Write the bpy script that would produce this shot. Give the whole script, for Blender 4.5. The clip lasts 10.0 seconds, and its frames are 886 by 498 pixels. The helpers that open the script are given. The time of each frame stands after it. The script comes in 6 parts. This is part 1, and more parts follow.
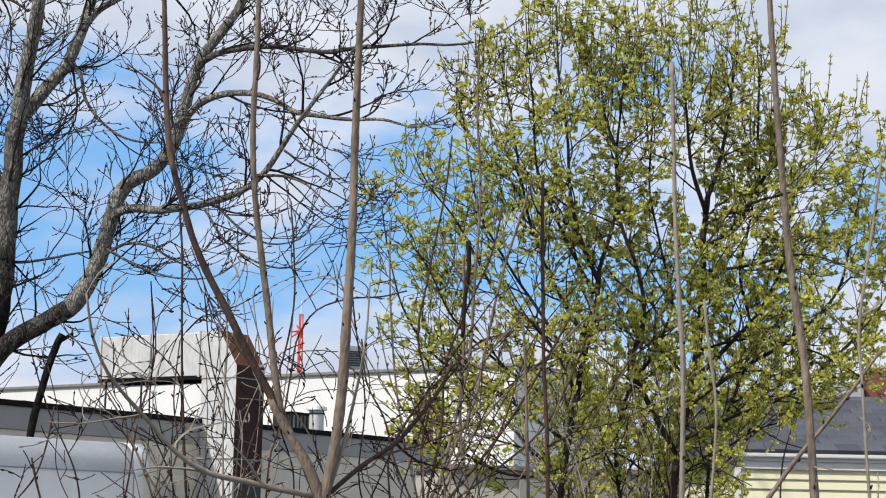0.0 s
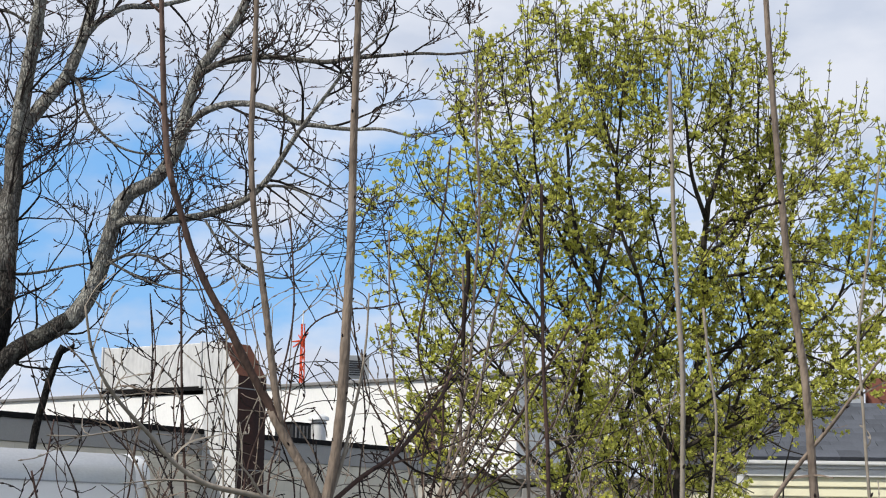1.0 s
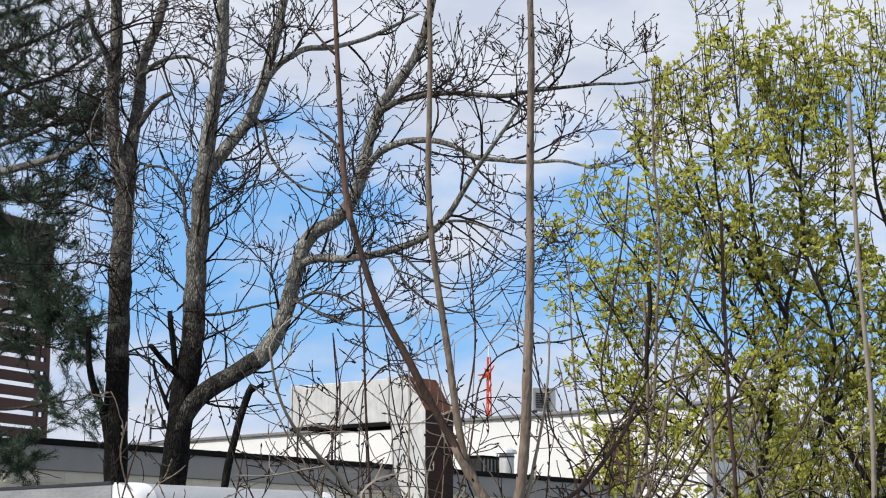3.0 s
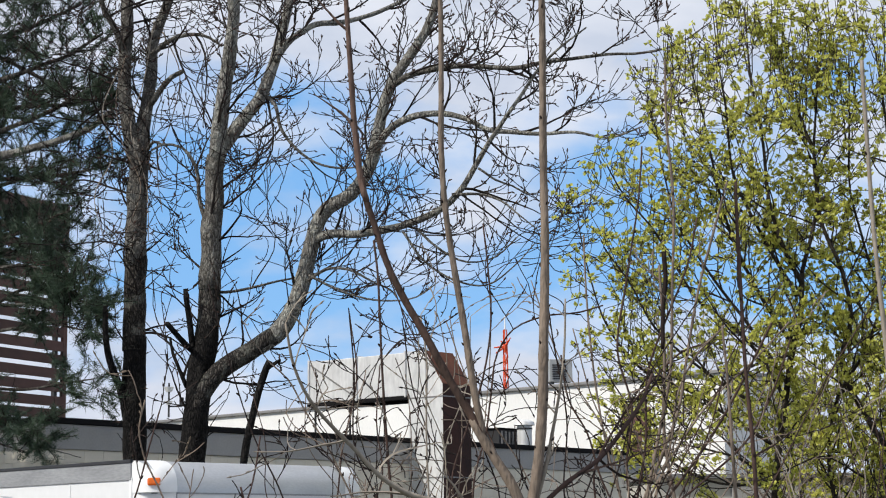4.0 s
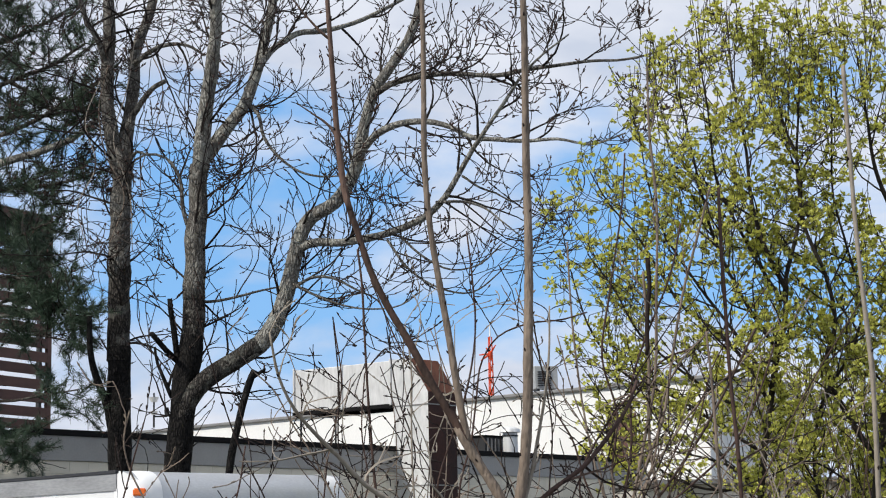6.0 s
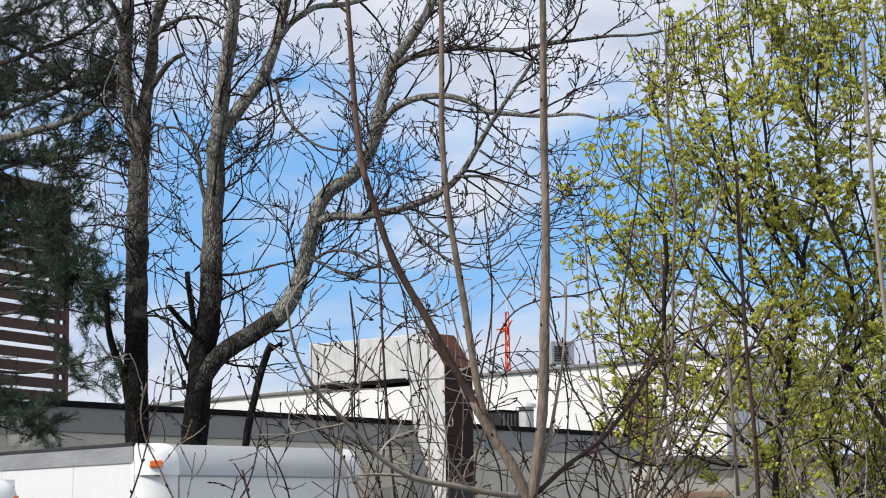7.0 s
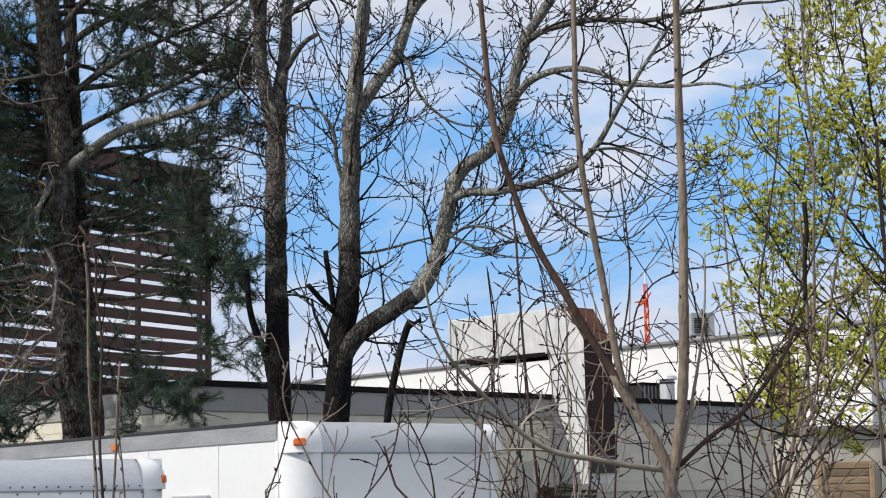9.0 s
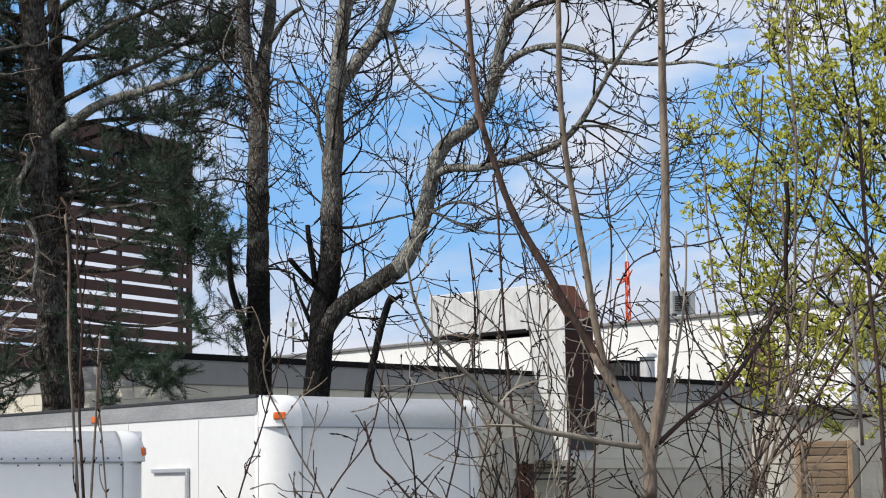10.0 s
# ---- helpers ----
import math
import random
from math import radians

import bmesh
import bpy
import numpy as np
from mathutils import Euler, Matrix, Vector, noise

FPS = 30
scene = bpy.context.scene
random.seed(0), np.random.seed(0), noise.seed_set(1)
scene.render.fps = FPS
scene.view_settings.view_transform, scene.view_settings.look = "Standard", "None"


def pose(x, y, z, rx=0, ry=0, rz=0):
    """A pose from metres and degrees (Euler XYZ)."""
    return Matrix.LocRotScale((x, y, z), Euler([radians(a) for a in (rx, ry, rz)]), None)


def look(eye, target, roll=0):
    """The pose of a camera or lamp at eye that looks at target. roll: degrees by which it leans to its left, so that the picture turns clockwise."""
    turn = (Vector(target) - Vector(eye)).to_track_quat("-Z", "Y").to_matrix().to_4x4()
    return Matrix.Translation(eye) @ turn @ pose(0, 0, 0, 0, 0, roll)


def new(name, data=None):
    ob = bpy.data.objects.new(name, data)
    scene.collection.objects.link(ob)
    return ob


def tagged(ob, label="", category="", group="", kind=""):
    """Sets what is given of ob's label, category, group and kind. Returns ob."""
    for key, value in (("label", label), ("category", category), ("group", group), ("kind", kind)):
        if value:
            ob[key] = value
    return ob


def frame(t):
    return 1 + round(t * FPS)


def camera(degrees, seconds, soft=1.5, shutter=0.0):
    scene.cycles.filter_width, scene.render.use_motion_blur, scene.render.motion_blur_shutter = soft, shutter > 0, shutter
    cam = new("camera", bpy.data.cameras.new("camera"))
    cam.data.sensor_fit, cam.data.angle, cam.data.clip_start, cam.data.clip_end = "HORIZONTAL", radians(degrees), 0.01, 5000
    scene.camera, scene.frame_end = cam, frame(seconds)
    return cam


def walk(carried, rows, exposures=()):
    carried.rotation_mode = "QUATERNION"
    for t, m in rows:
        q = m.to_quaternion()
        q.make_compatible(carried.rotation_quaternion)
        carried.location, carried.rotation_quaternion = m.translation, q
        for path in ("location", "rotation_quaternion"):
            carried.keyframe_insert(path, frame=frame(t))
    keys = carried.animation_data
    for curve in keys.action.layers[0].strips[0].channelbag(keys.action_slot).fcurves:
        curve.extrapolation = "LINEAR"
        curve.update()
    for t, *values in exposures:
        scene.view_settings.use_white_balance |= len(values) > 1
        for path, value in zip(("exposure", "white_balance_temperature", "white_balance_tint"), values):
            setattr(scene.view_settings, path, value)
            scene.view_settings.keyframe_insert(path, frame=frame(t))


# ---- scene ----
# The camera stands on one spot and pans by hand.
cam = camera(27.0, 10.0, soft=1.1)
ROWS = [
    (0, 0.0, 2.4, 98.832, -1.194, -6.134),
    (0.5, 0.0039, 2.4024, 98.839, -1.622, -5.934),
    (1, 0.0083, 2.4051, 99.103, -0.818, -6.031),
    (1.5, 0.0147, 2.4091, 99.534, -0.111, -4.063),
    (2, 0.0201, 2.4125, 100.008, -0.471, -2.118),
    (2.5, 0.0253, 2.4157, 100.412, -0.527, -0.92),
    (3, 0.0227, 2.4141, 100.043, -0.233, -0.165),
    (3.2, 0.0227, 2.4141, 99.813, -0.094, -0.005),
    (4.3, 0.024, 2.4149, 99.166, 0.883, 0.405),
    (4.5, 0.0245, 2.4152, 99.245, 0.887, 0.195),
    (5, 0.0245, 2.4152, 99.584, 1.057, -0.09),
    (5.5, 0.0248, 2.4154, 99.644, 1.208, -0.064),
    (7, 0.0258, 2.416, 98.667, 0.769, 0.515),
    (7.5, 0.0258, 2.416, 98.506, 0.75, 1.299),
    (8, 0.0263, 2.4163, 98.402, 1.058, 2.776),
    (8.5, 0.0266, 2.4165, 98.291, 1.393, 4.274),
    (9, 0.0268, 2.4166, 97.969, 1.386, 4.897),
    (9.5, 0.0268, 2.4166, 97.477, 1.099, 4.777),
    (10, 0.0271, 2.4168, 97.202, 0.85, 4.261),
]
walk(cam, [(t, pose(x, 0, z, rx, ry, rz)) for t, x, z, rx, ry, rz in ROWS])

# ---- world, sun, exposure ----
SUN_FROM = Vector((-0.80, -0.50, 0.86)).normalized()
SUN_ELEV = math.asin(SUN_FROM.z)
SUN_AZ = math.atan2(SUN_FROM.x, SUN_FROM.y)
world = bpy.data.worlds.new("sky")
scene.world = world
world.use_nodes = True
wn, wl = world.node_tree.nodes, world.node_tree.links
wn.clear()
w_out = wn.new("ShaderNodeOutputWorld")
w_bg = wn.new("ShaderNodeBackground")
w_sky = wn.new("ShaderNodeTexSky")
w_sky.sky_type = "NISHITA"
w_sky.sun_disc = False
w_sky.sun_elevation = SUN_ELEV
w_sky.sun_rotation = SUN_AZ
w_sky.altitude = 50
w_sky.air_density = 1.0
w_sky.dust_density = 0.3
w_sky.ozone_density = 3.0
w_tc = wn.new("ShaderNodeTexCoord")
w_map = wn.new("ShaderNodeMapping")
w_map.inputs["Location"].default_value = (0.35, 0.2, 0.07)
w_map.inputs["Scale"].default_value = (5.0, 5.0, 11.0)
w_noise = wn.new("ShaderNodeTexNoise")
w_noise.inputs["Scale"].default_value = 1.0
w_noise.inputs["Detail"].default_value = 7.0
w_noise.inputs["Roughness"].default_value = 0.52
w_ramp = wn.new("ShaderNodeValToRGB")
w_ramp.color_ramp.elements[0].position = 0.86
w_ramp.color_ramp.elements[0].color = (0, 0, 0, 1)
w_ramp.color_ramp.elements[1].position = 1.0
w_ramp.color_ramp.elements[1].color = (1, 1, 1, 1)
# deep blue between clouds
w_tint = wn.new("ShaderNodeMix")
w_tint.data_type = "RGBA"
w_tint.inputs["Factor"].default_value = 0.7
w_tint.inputs["B"].default_value = (1.75, 4.2, 8.0, 1)
# broken cloud: a bank low down, clearer air above it, a high sheet
w_sep = wn.new("ShaderNodeSeparateXYZ")
w_band = wn.new("ShaderNodeValToRGB")
w_band.color_ramp.interpolation = "B_SPLINE"
stops = [(0.0, 0.62), (0.085, 0.61), (0.115, 0.56), (0.14, 0.45), (0.19, 0.43), (0.225, 0.515), (0.28, 0.60), (0.42, 0.75)]
while len(w_band.color_ramp.elements) < len(stops):
    w_band.color_ramp.elements.new(0.5)
for e, (p, c) in zip(w_band.color_ramp.elements, stops):
    e.position, e.color = p, (c, c, c, 1)
w_cov = wn.new("ShaderNodeMath")
w_cov.operation = "MULTIPLY_ADD"
w_cov.inputs[1].default_value = 0.9
w_tone = wn.new("ShaderNodeTexNoise")
w_tone.inputs["Scale"].default_value = 2.2
w_tone.inputs["Detail"].default_value = 5.0
w_shade = wn.new("ShaderNodeValToRGB")
w_shade.color_ramp.elements[0].position = 0.40
w_shade.color_ramp.elements[0].color = (0.485, 0.535, 0.64, 1)
w_shade.color_ramp.elements[1].position = 0.62
w_shade.color_ramp.elements[1].color = (0.625, 0.655, 0.73, 1)
w_gain = wn.new("ShaderNodeMix")
w_gain.data_type, w_gain.blend_type = "RGBA", "MULTIPLY"
w_gain.inputs["Factor"].default_value = 1.0
w_gain.inputs["B"].default_value = (10, 10, 10, 1)
w_mix = wn.new("ShaderNodeMix")
w_mix.data_type = "RGBA"
wl.new(w_tc.outputs["Generated"], w_map.inputs["Vector"])
wl.new(w_map.outputs["Vector"], w_noise.inputs["Vector"])
wl.new(w_map.outputs["Vector"], w_tone.inputs["Vector"])
wl.new(w_tone.outputs["Fac"], w_shade.inputs["Fac"])
wl.new(w_shade.outputs["Color"], w_gain.inputs["A"])
wl.new(w_tc.outputs["Generated"], w_sep.inputs["Vector"])
wl.new(w_sep.outputs["Z"], w_band.inputs["Fac"])
wl.new(w_band.outputs["Color"], w_cov.inputs[0])
wl.new(w_noise.outputs["Fac"], w_cov.inputs[2])
wl.new(w_cov.outputs[0], w_ramp.inputs["Fac"])
wl.new(w_ramp.outputs["Color"], w_mix.inputs["Factor"])
wl.new(w_sky.outputs["Color"], w_tint.inputs["A"])
wl.new(w_tint.outputs["Result"], w_mix.inputs["A"])
wl.new(w_gain.outputs["Result"], w_mix.inputs["B"])
wl.new(w_mix.outputs["Result"], w_bg.inputs["Color"])
w_bg.inputs["Strength"].default_value = 0.108
wl.new(w_bg.outputs["Background"], w_out.inputs["Surface"])

sun = new("sun", bpy.data.lights.new("sun", "SUN"))
sun.data.energy = 3.5
sun.data.angle = radians(0.53)
sun.data.color = (1.0, 0.95, 0.87)
sun.matrix_world = look((0, 0, 30), Vector((0, 0, 30)) - SUN_FROM)
scene.view_settings.exposure = 0.21


# ---- materials ----
def mat(name, color, rough=0.8, metal=0.0, second=None, scale=6.0, fine=60.0, amount=0.5, bump=0.15, spec=0.4, per_object=0.0, per_island=0.0, stretch=(1, 1, 1), trans=0.0):
    """A surface of two colours mixed by coarse and fine noise, with fine relief."""
    m = bpy.data.materials.new(name)
    m.use_nodes = True
    n, l = m.node_tree.nodes, m.node_tree.links
    b = n["Principled BSDF"]
    b.inputs["Roughness"].default_value = rough
    b.inputs["Metallic"].default_value = metal
    b.inputs["Specular IOR Level"].default_value = spec
    if second is None:
        second = tuple(c * 0.7 for c in color)
    tc = n.new("ShaderNodeTexCoord")
    mp = n.new("ShaderNodeMapping")
    mp.inputs["Scale"].default_value = stretch
    l.new(tc.outputs["Object"], mp.inputs["Vector"])
    big = n.new("ShaderNodeTexNoise")
    big.inputs["Scale"].default_value = scale
    big.inputs["Detail"].default_value = 4
    small = n.new("ShaderNodeTexNoise")
    small.inputs["Scale"].default_value = fine
    small.inputs["Detail"].default_value = 3
    l.new(mp.outputs["Vector"], big.inputs["Vector"])
    l.new(mp.outputs["Vector"], small.inputs["Vector"])
    add = n.new("ShaderNodeMath")
    add.operation = "MULTIPLY_ADD"
    add.inputs[1].default_value = 0.45
    l.new(small.outputs["Fac"], add.inputs[0])
    half = n.new("ShaderNodeMath")
    half.operation = "MULTIPLY"
    half.inputs[1].default_value = 0.55
    l.new(big.outputs["Fac"], half.inputs[0])
    l.new(half.outputs[0], add.inputs[2])
    rng_node = n.new("ShaderNodeMapRange")
    rng_node.inputs["From Min"].default_value = 0.5 - 0.22
    rng_node.inputs["From Max"].default_value = 0.5 + 0.22
    rng_node.inputs["To Min"].default_value = 0.5 - amount
    rng_node.inputs["To Max"].default_value = 0.5 + amount
    l.new(add.outputs[0], rng_node.inputs["Value"])
    mx = n.new("ShaderNodeMix")
    mx.data_type = "RGBA"
    mx.inputs["A"].default_value = (*color, 1)
    mx.inputs["B"].default_value = (*second, 1)
    l.new(rng_node.outputs["Result"], mx.inputs["Factor"])
    out = mx.outputs["Result"]
    if per_object or per_island:
        hsv = n.new("ShaderNodeHueSaturation")
        if per_object:
            info = n.new("ShaderNodeObjectInfo")
            source, spread = info.outputs["Random"], per_object
        else:
            info = n.new("ShaderNodeNewGeometry")
            source, spread = info.outputs["Random Per Island"], per_island
        vr = n.new("ShaderNodeMapRange")
        vr.inputs["To Min"].default_value = 1 - spread
        vr.inputs["To Max"].default_value = 1 + spread
        l.new(source, vr.inputs["Value"])
        l.new(vr.outputs["Result"], hsv.inputs["Value"])
        l.new(out, hsv.inputs["Color"])
        out = hsv.outputs["Color"]
    l.new(out, b.inputs["Base Color"])
    if bump:
        bp = n.new("ShaderNodeBump")
        bp.inputs["Strength"].default_value = bump
        bp.inputs["Distance"].default_value = 0.05 if "bark" in name else 0.02
        l.new(small.outputs["Fac"], bp.inputs["Height"])
        l.new(bp.outputs["Normal"], b.inputs["Normal"])
    if trans:
        tr = n.new("ShaderNodeBsdfTranslucent")
        l.new(out, tr.inputs["Color"])
        ms = n.new("ShaderNodeMixShader")
        ms.inputs["Fac"].default_value = trans
        l.new(b.outputs["BSDF"], ms.inputs[1])
        l.new(tr.outputs["BSDF"], ms.inputs[2])
        l.new(ms.outputs["Shader"], n["Material Output"].inputs["Surface"])
    return m


def bark(name, plate, crack, lichen, amount, scale=34.0, relief=0.9):
    """Furrowed bark: plates between dark cracks, with pale lichen patches."""
    m = bpy.data.materials.new(name)
    m.use_nodes = True
    n, l = m.node_tree.nodes, m.node_tree.links
    b = n["Principled BSDF"]
    b.inputs["Roughness"].default_value = 0.9
    b.inputs["Specular IOR Level"].default_value = 0.1
    tc = n.new("ShaderNodeTexCoord")
    mp = n.new("ShaderNodeMapping")
    mp.inputs["Scale"].default_value = (1, 1, 0.30)
    l.new(tc.outputs["Object"], mp.inputs["Vector"])
    warp = n.new("ShaderNodeTexNoise")
    warp.inputs["Scale"].default_value = 9.0
    warp.inputs["Detail"].default_value = 3
    l.new(mp.outputs["Vector"], warp.inputs["Vector"])
    bend = n.new("ShaderNodeMix")
    bend.data_type = "RGBA"
    bend.blend_type = "LINEAR_LIGHT"
    bend.inputs["Factor"].default_value = 0.06
    l.new(mp.outputs["Vector"], bend.inputs["A"])
    l.new(warp.outputs["Color"], bend.inputs["B"])
    cell = n.new("ShaderNodeTexVoronoi")
    cell.feature = "DISTANCE_TO_EDGE"
    cell.inputs["Scale"].default_value = scale
    l.new(bend.outputs["Result"], cell.inputs["Vector"])
    ridge = n.new("ShaderNodeMapRange")
    ridge.inputs["From Min"].default_value = 0.02
    ridge.inputs["From Max"].default_value = 0.28
    l.new(cell.outputs["Distance"], ridge.inputs["Value"])
    grain = n.new("ShaderNodeTexNoise")
    grain.inputs["Scale"].default_value = 55.0
    grain.inputs["Detail"].default_value = 5
    l.new(tc.outputs["Object"], grain.inputs["Vector"])
    patch = n.new("ShaderNodeTexNoise")
    patch.inputs["Scale"].default_value = 5.5
    patch.inputs["Detail"].default_value = 7
    patch.inputs["Roughness"].default_value = 0.65
    l.new(tc.outputs["Object"], patch.inputs["Vector"])
    pr = n.new("ShaderNodeMapRange")
    pr.inputs["From Min"].default_value = 0.50
    pr.inputs["From Max"].default_value = 0.60
    pr.inputs["To Max"].default_value = amount
    l.new(patch.outputs["Fac"], pr.inputs["Value"])
    base = n.new("ShaderNodeMix")
    base.data_type = "RGBA"
    base.inputs["A"].default_value = (*crack, 1)
    base.inputs["B"].default_value = (*plate, 1)
    l.new(ridge.outputs["Result"], base.inputs["Factor"])
    top = n.new("ShaderNodeMix")
    top.data_type = "RGBA"
    top.inputs["B"].default_value = (*lichen, 1)
    l.new(base.outputs["Result"], top.inputs["A"])
    l.new(pr.outputs["Result"], top.inputs["Factor"])
    vary = n.new("ShaderNodeHueSaturation")
    vr = n.new("ShaderNodeMapRange")
    vr.inputs["From Min"].default_value = 0.3
    vr.inputs["From Max"].default_value = 0.7
    vr.inputs["To Min"].default_value = 0.68
    vr.inputs["To Max"].default_value = 1.32
    l.new(grain.outputs["Fac"], vr.inputs["Value"])
    l.new(vr.outputs["Result"], vary.inputs["Value"])
    l.new(top.outputs["Result"], vary.inputs["Color"])
    l.new(vary.outputs["Color"], b.inputs["Base Color"])
    high = n.new("ShaderNodeMath")
    high.operation = "MULTIPLY_ADD"
    high.inputs[1].default_value = 0.5
    l.new(grain.outputs["Fac"], high.inputs[0])
    l.new(ridge.outputs["Result"], high.inputs[2])
    bp = n.new("ShaderNodeBump")
    bp.inputs["Strength"].default_value = relief
    bp.inputs["Distance"].default_value = 0.02
    l.new(high.outputs[0], bp.inputs["Height"])
    l.new(bp.outputs["Normal"], b.inputs["Normal"])
    return m


M_ground = mat("ground", (0.10, 0.09, 0.07), second=(0.05, 0.06, 0.03), scale=0.8, fine=25)
M_asphalt = mat("asphalt", (0.06, 0.06, 0.06), second=(0.045, 0.045, 0.045), scale=1.5, fine=80)
M_block = mat("painted_block", (0.70, 0.655, 0.545), second=(0.62, 0.58, 0.485), scale=2.5, fine=60, per_object=0.06, bump=0.3)
M_mortar = mat("mortar", (0.60, 0.56, 0.465), scale=3, fine=50)
M_fascia = mat("grey_fascia", (0.33, 0.325, 0.31), second=(0.26, 0.255, 0.245), rough=0.5, scale=2, fine=30, bump=0.08)
M_cap = mat("black_cap", (0.012, 0.012, 0.013), rough=0.85, spec=0.1, scale=4, fine=40, bump=0.1)
M_white = mat("white_wall", (0.80, 0.80, 0.78), second=(0.66, 0.66, 0.65), scale=0.9, fine=18, amount=0.45, bump=0.35, stretch=(1, 1, 0.6))
M_coping = mat("grey_coping", (0.27, 0.265, 0.26), rough=0.5, metal=0.3, scale=3, fine=30)
M_galv = mat("galvanised_sheet", (0.76, 0.765, 0.76), second=(0.50, 0.505, 0.505), rough=0.5, metal=0.2, scale=2.6, fine=11, amount=0.6, bump=0.05, stretch=(1.3, 1.3, 0.45))
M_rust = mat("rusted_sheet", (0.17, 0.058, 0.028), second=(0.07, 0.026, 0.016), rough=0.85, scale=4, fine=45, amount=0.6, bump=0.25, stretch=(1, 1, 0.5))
# rust again, darkened in colour for the shade on the duct's upright face
M_rust_shaded = mat("shaded_rust", (0.050, 0.017, 0.012), second=(0.018, 0.009, 0.008), rough=0.85, scale=3, fine=35, amount=0.7, bump=0.25, stretch=(1, 1, 0.35))
M_dark = mat("dark_metal", (0.03, 0.03, 0.032), rough=0.5, scale=5, fine=50)
M_hvac = mat("grey_casing", (0.36, 0.37, 0.37), second=(0.26, 0.27, 0.27), rough=0.5, scale=3, fine=25)
M_glass = mat("dark_window", (0.02, 0.022, 0.026), rough=0.08, spec=0.6, scale=2, fine=4, bump=0)
M_truck = mat("truck_panel", (0.72, 0.72, 0.715), second=(0.63, 0.635, 0.63), rough=0.35, scale=0.8, fine=12, amount=0.4, bump=0.02)
M_alu = mat("aluminium", (0.60, 0.61, 0.62), second=(0.45, 0.46, 0.47), rough=0.42, metal=0.6, scale=2, fine=30, amount=0.5, bump=0.04, stretch=(1, 1, 3))
M_cap_white = mat("moulded_corner", (0.82, 0.82, 0.81), second=(0.74, 0.74, 0.73), rough=0.35, scale=2, fine=20, bump=0.02)
M_amber = mat("amber_lens", (0.75, 0.16, 0.02), second=(0.6, 0.10, 0.01), rough=0.25, scale=20, fine=80, bump=0.05)
M_brown = mat("brown_board", (0.115, 0.058, 0.046), second=(0.065, 0.036, 0.030), scale=3, fine=30, per_object=0.2, bump=0.2, stretch=(1, 1, 3))
M_pale = mat("pale_strip", (0.84, 0.82, 0.79), second=(0.66, 0.63, 0.60), scale=2, fine=12)
M_rail = mat("scuffed_rail", (0.34, 0.345, 0.35), second=(0.22, 0.225, 0.23), rough=0.6, metal=0.2, scale=3, fine=25, amount=0.7, bump=0.05, stretch=(0.6, 0.6, 3))
M_bark_dark = bark("furrowed_bark", (0.20, 0.188, 0.168), (0.065, 0.059, 0.052), (0.29, 0.285, 0.255), 0.5)
M_bark = bark("grey_bark", (0.31, 0.30, 0.27), (0.12, 0.112, 0.10), (0.42, 0.42, 0.37), 0.6, scale=30)
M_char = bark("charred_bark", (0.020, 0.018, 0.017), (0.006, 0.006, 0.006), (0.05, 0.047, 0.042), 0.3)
M_twig = mat("twig", (0.036, 0.029, 0.026), second=(0.016, 0.014, 0.013), spec=0.1, scale=5, fine=60, per_island=0.4, bump=0)
M_bark_scorched = bark("scorched_bark", (0.085, 0.076, 0.068), (0.016, 0.015, 0.014), (0.22, 0.22, 0.19), 0.4)
M_pinebark = bark("pine_bark", (0.10, 0.086, 0.074), (0.020, 0.017, 0.015), (0.19, 0.185, 0.165), 0.45, scale=26)
M_needle = mat("pine_needle", (0.072, 0.112, 0.066), second=(0.026, 0.050, 0.032), scale=1.5, fine=12, per_island=0.4, bump=0, rough=0.5, trans=0.15)
M_maplebark = mat("maple_bark", (0.056, 0.047, 0.038), second=(0.022, 0.018, 0.015), spec=0.15, scale=8, fine=50, amount=0.7, bump=0.5, stretch=(1, 1, 0.4))
M_leaf = mat("young_leaf", (0.70, 0.68, 0.17), second=(0.46, 0.48, 0.10), scale=1.6, fine=9, amount=0.7, per_island=0.4, bump=0, rough=0.55, trans=0.48)
M_stem = mat("tan_stem", (0.25, 0.195, 0.150), second=(0.105, 0.080, 0.062), scale=14, fine=90, amount=0.75, bump=0.5, stretch=(1, 1, 0.3))
M_stem_dark = mat("dark_stem", (0.034, 0.024, 0.021), second=(0.018, 0.013, 0.012), spec=0.1, scale=9, fine=70, amount=0.6, bump=0.3, stretch=(1, 1, 0.4))
M_stem_mid = mat("brown_stem", (0.088, 0.056, 0.045), second=(0.036, 0.025, 0.021), spec=0.15, scale=9, fine=70, amount=0.7, bump=0.4, stretch=(1, 1, 0.4))
M_stem_red = mat("reddish_stem", (0.085, 0.053, 0.044), second=(0.045, 0.029, 0.025), spec=0.15, scale=9, fine=70, amount=0.6, bump=0.3, stretch=(1, 1, 0.4))
M_stem_rosy = mat("rosy_stem", (0.175, 0.115, 0.092), second=(0.075, 0.050, 0.042), spec=0.15, scale=12, fine=80, amount=0.7, bump=0.4, stretch=(1, 1, 0.3))
M_stem_pale = mat("pale_stem", (0.32, 0.28, 0.23), second=(0.20, 0.17, 0.135), scale=9, fine=70, amount=0.6, bump=0.3, stretch=(1, 1, 0.4))
M_siding = mat("cream_siding", (0.80, 0.76, 0.54), second=(0.74, 0.70, 0.49), rough=0.5, scale=1.5, fine=20, amount=0.4, per_object=0.03, bump=0.05, stretch=(1, 1, 4))
M_trim = mat("white_trim", (0.80, 0.80, 0.78), second=(0.7, 0.7, 0.68), rough=0.5, scale=3, fine=30, bump=0.05)
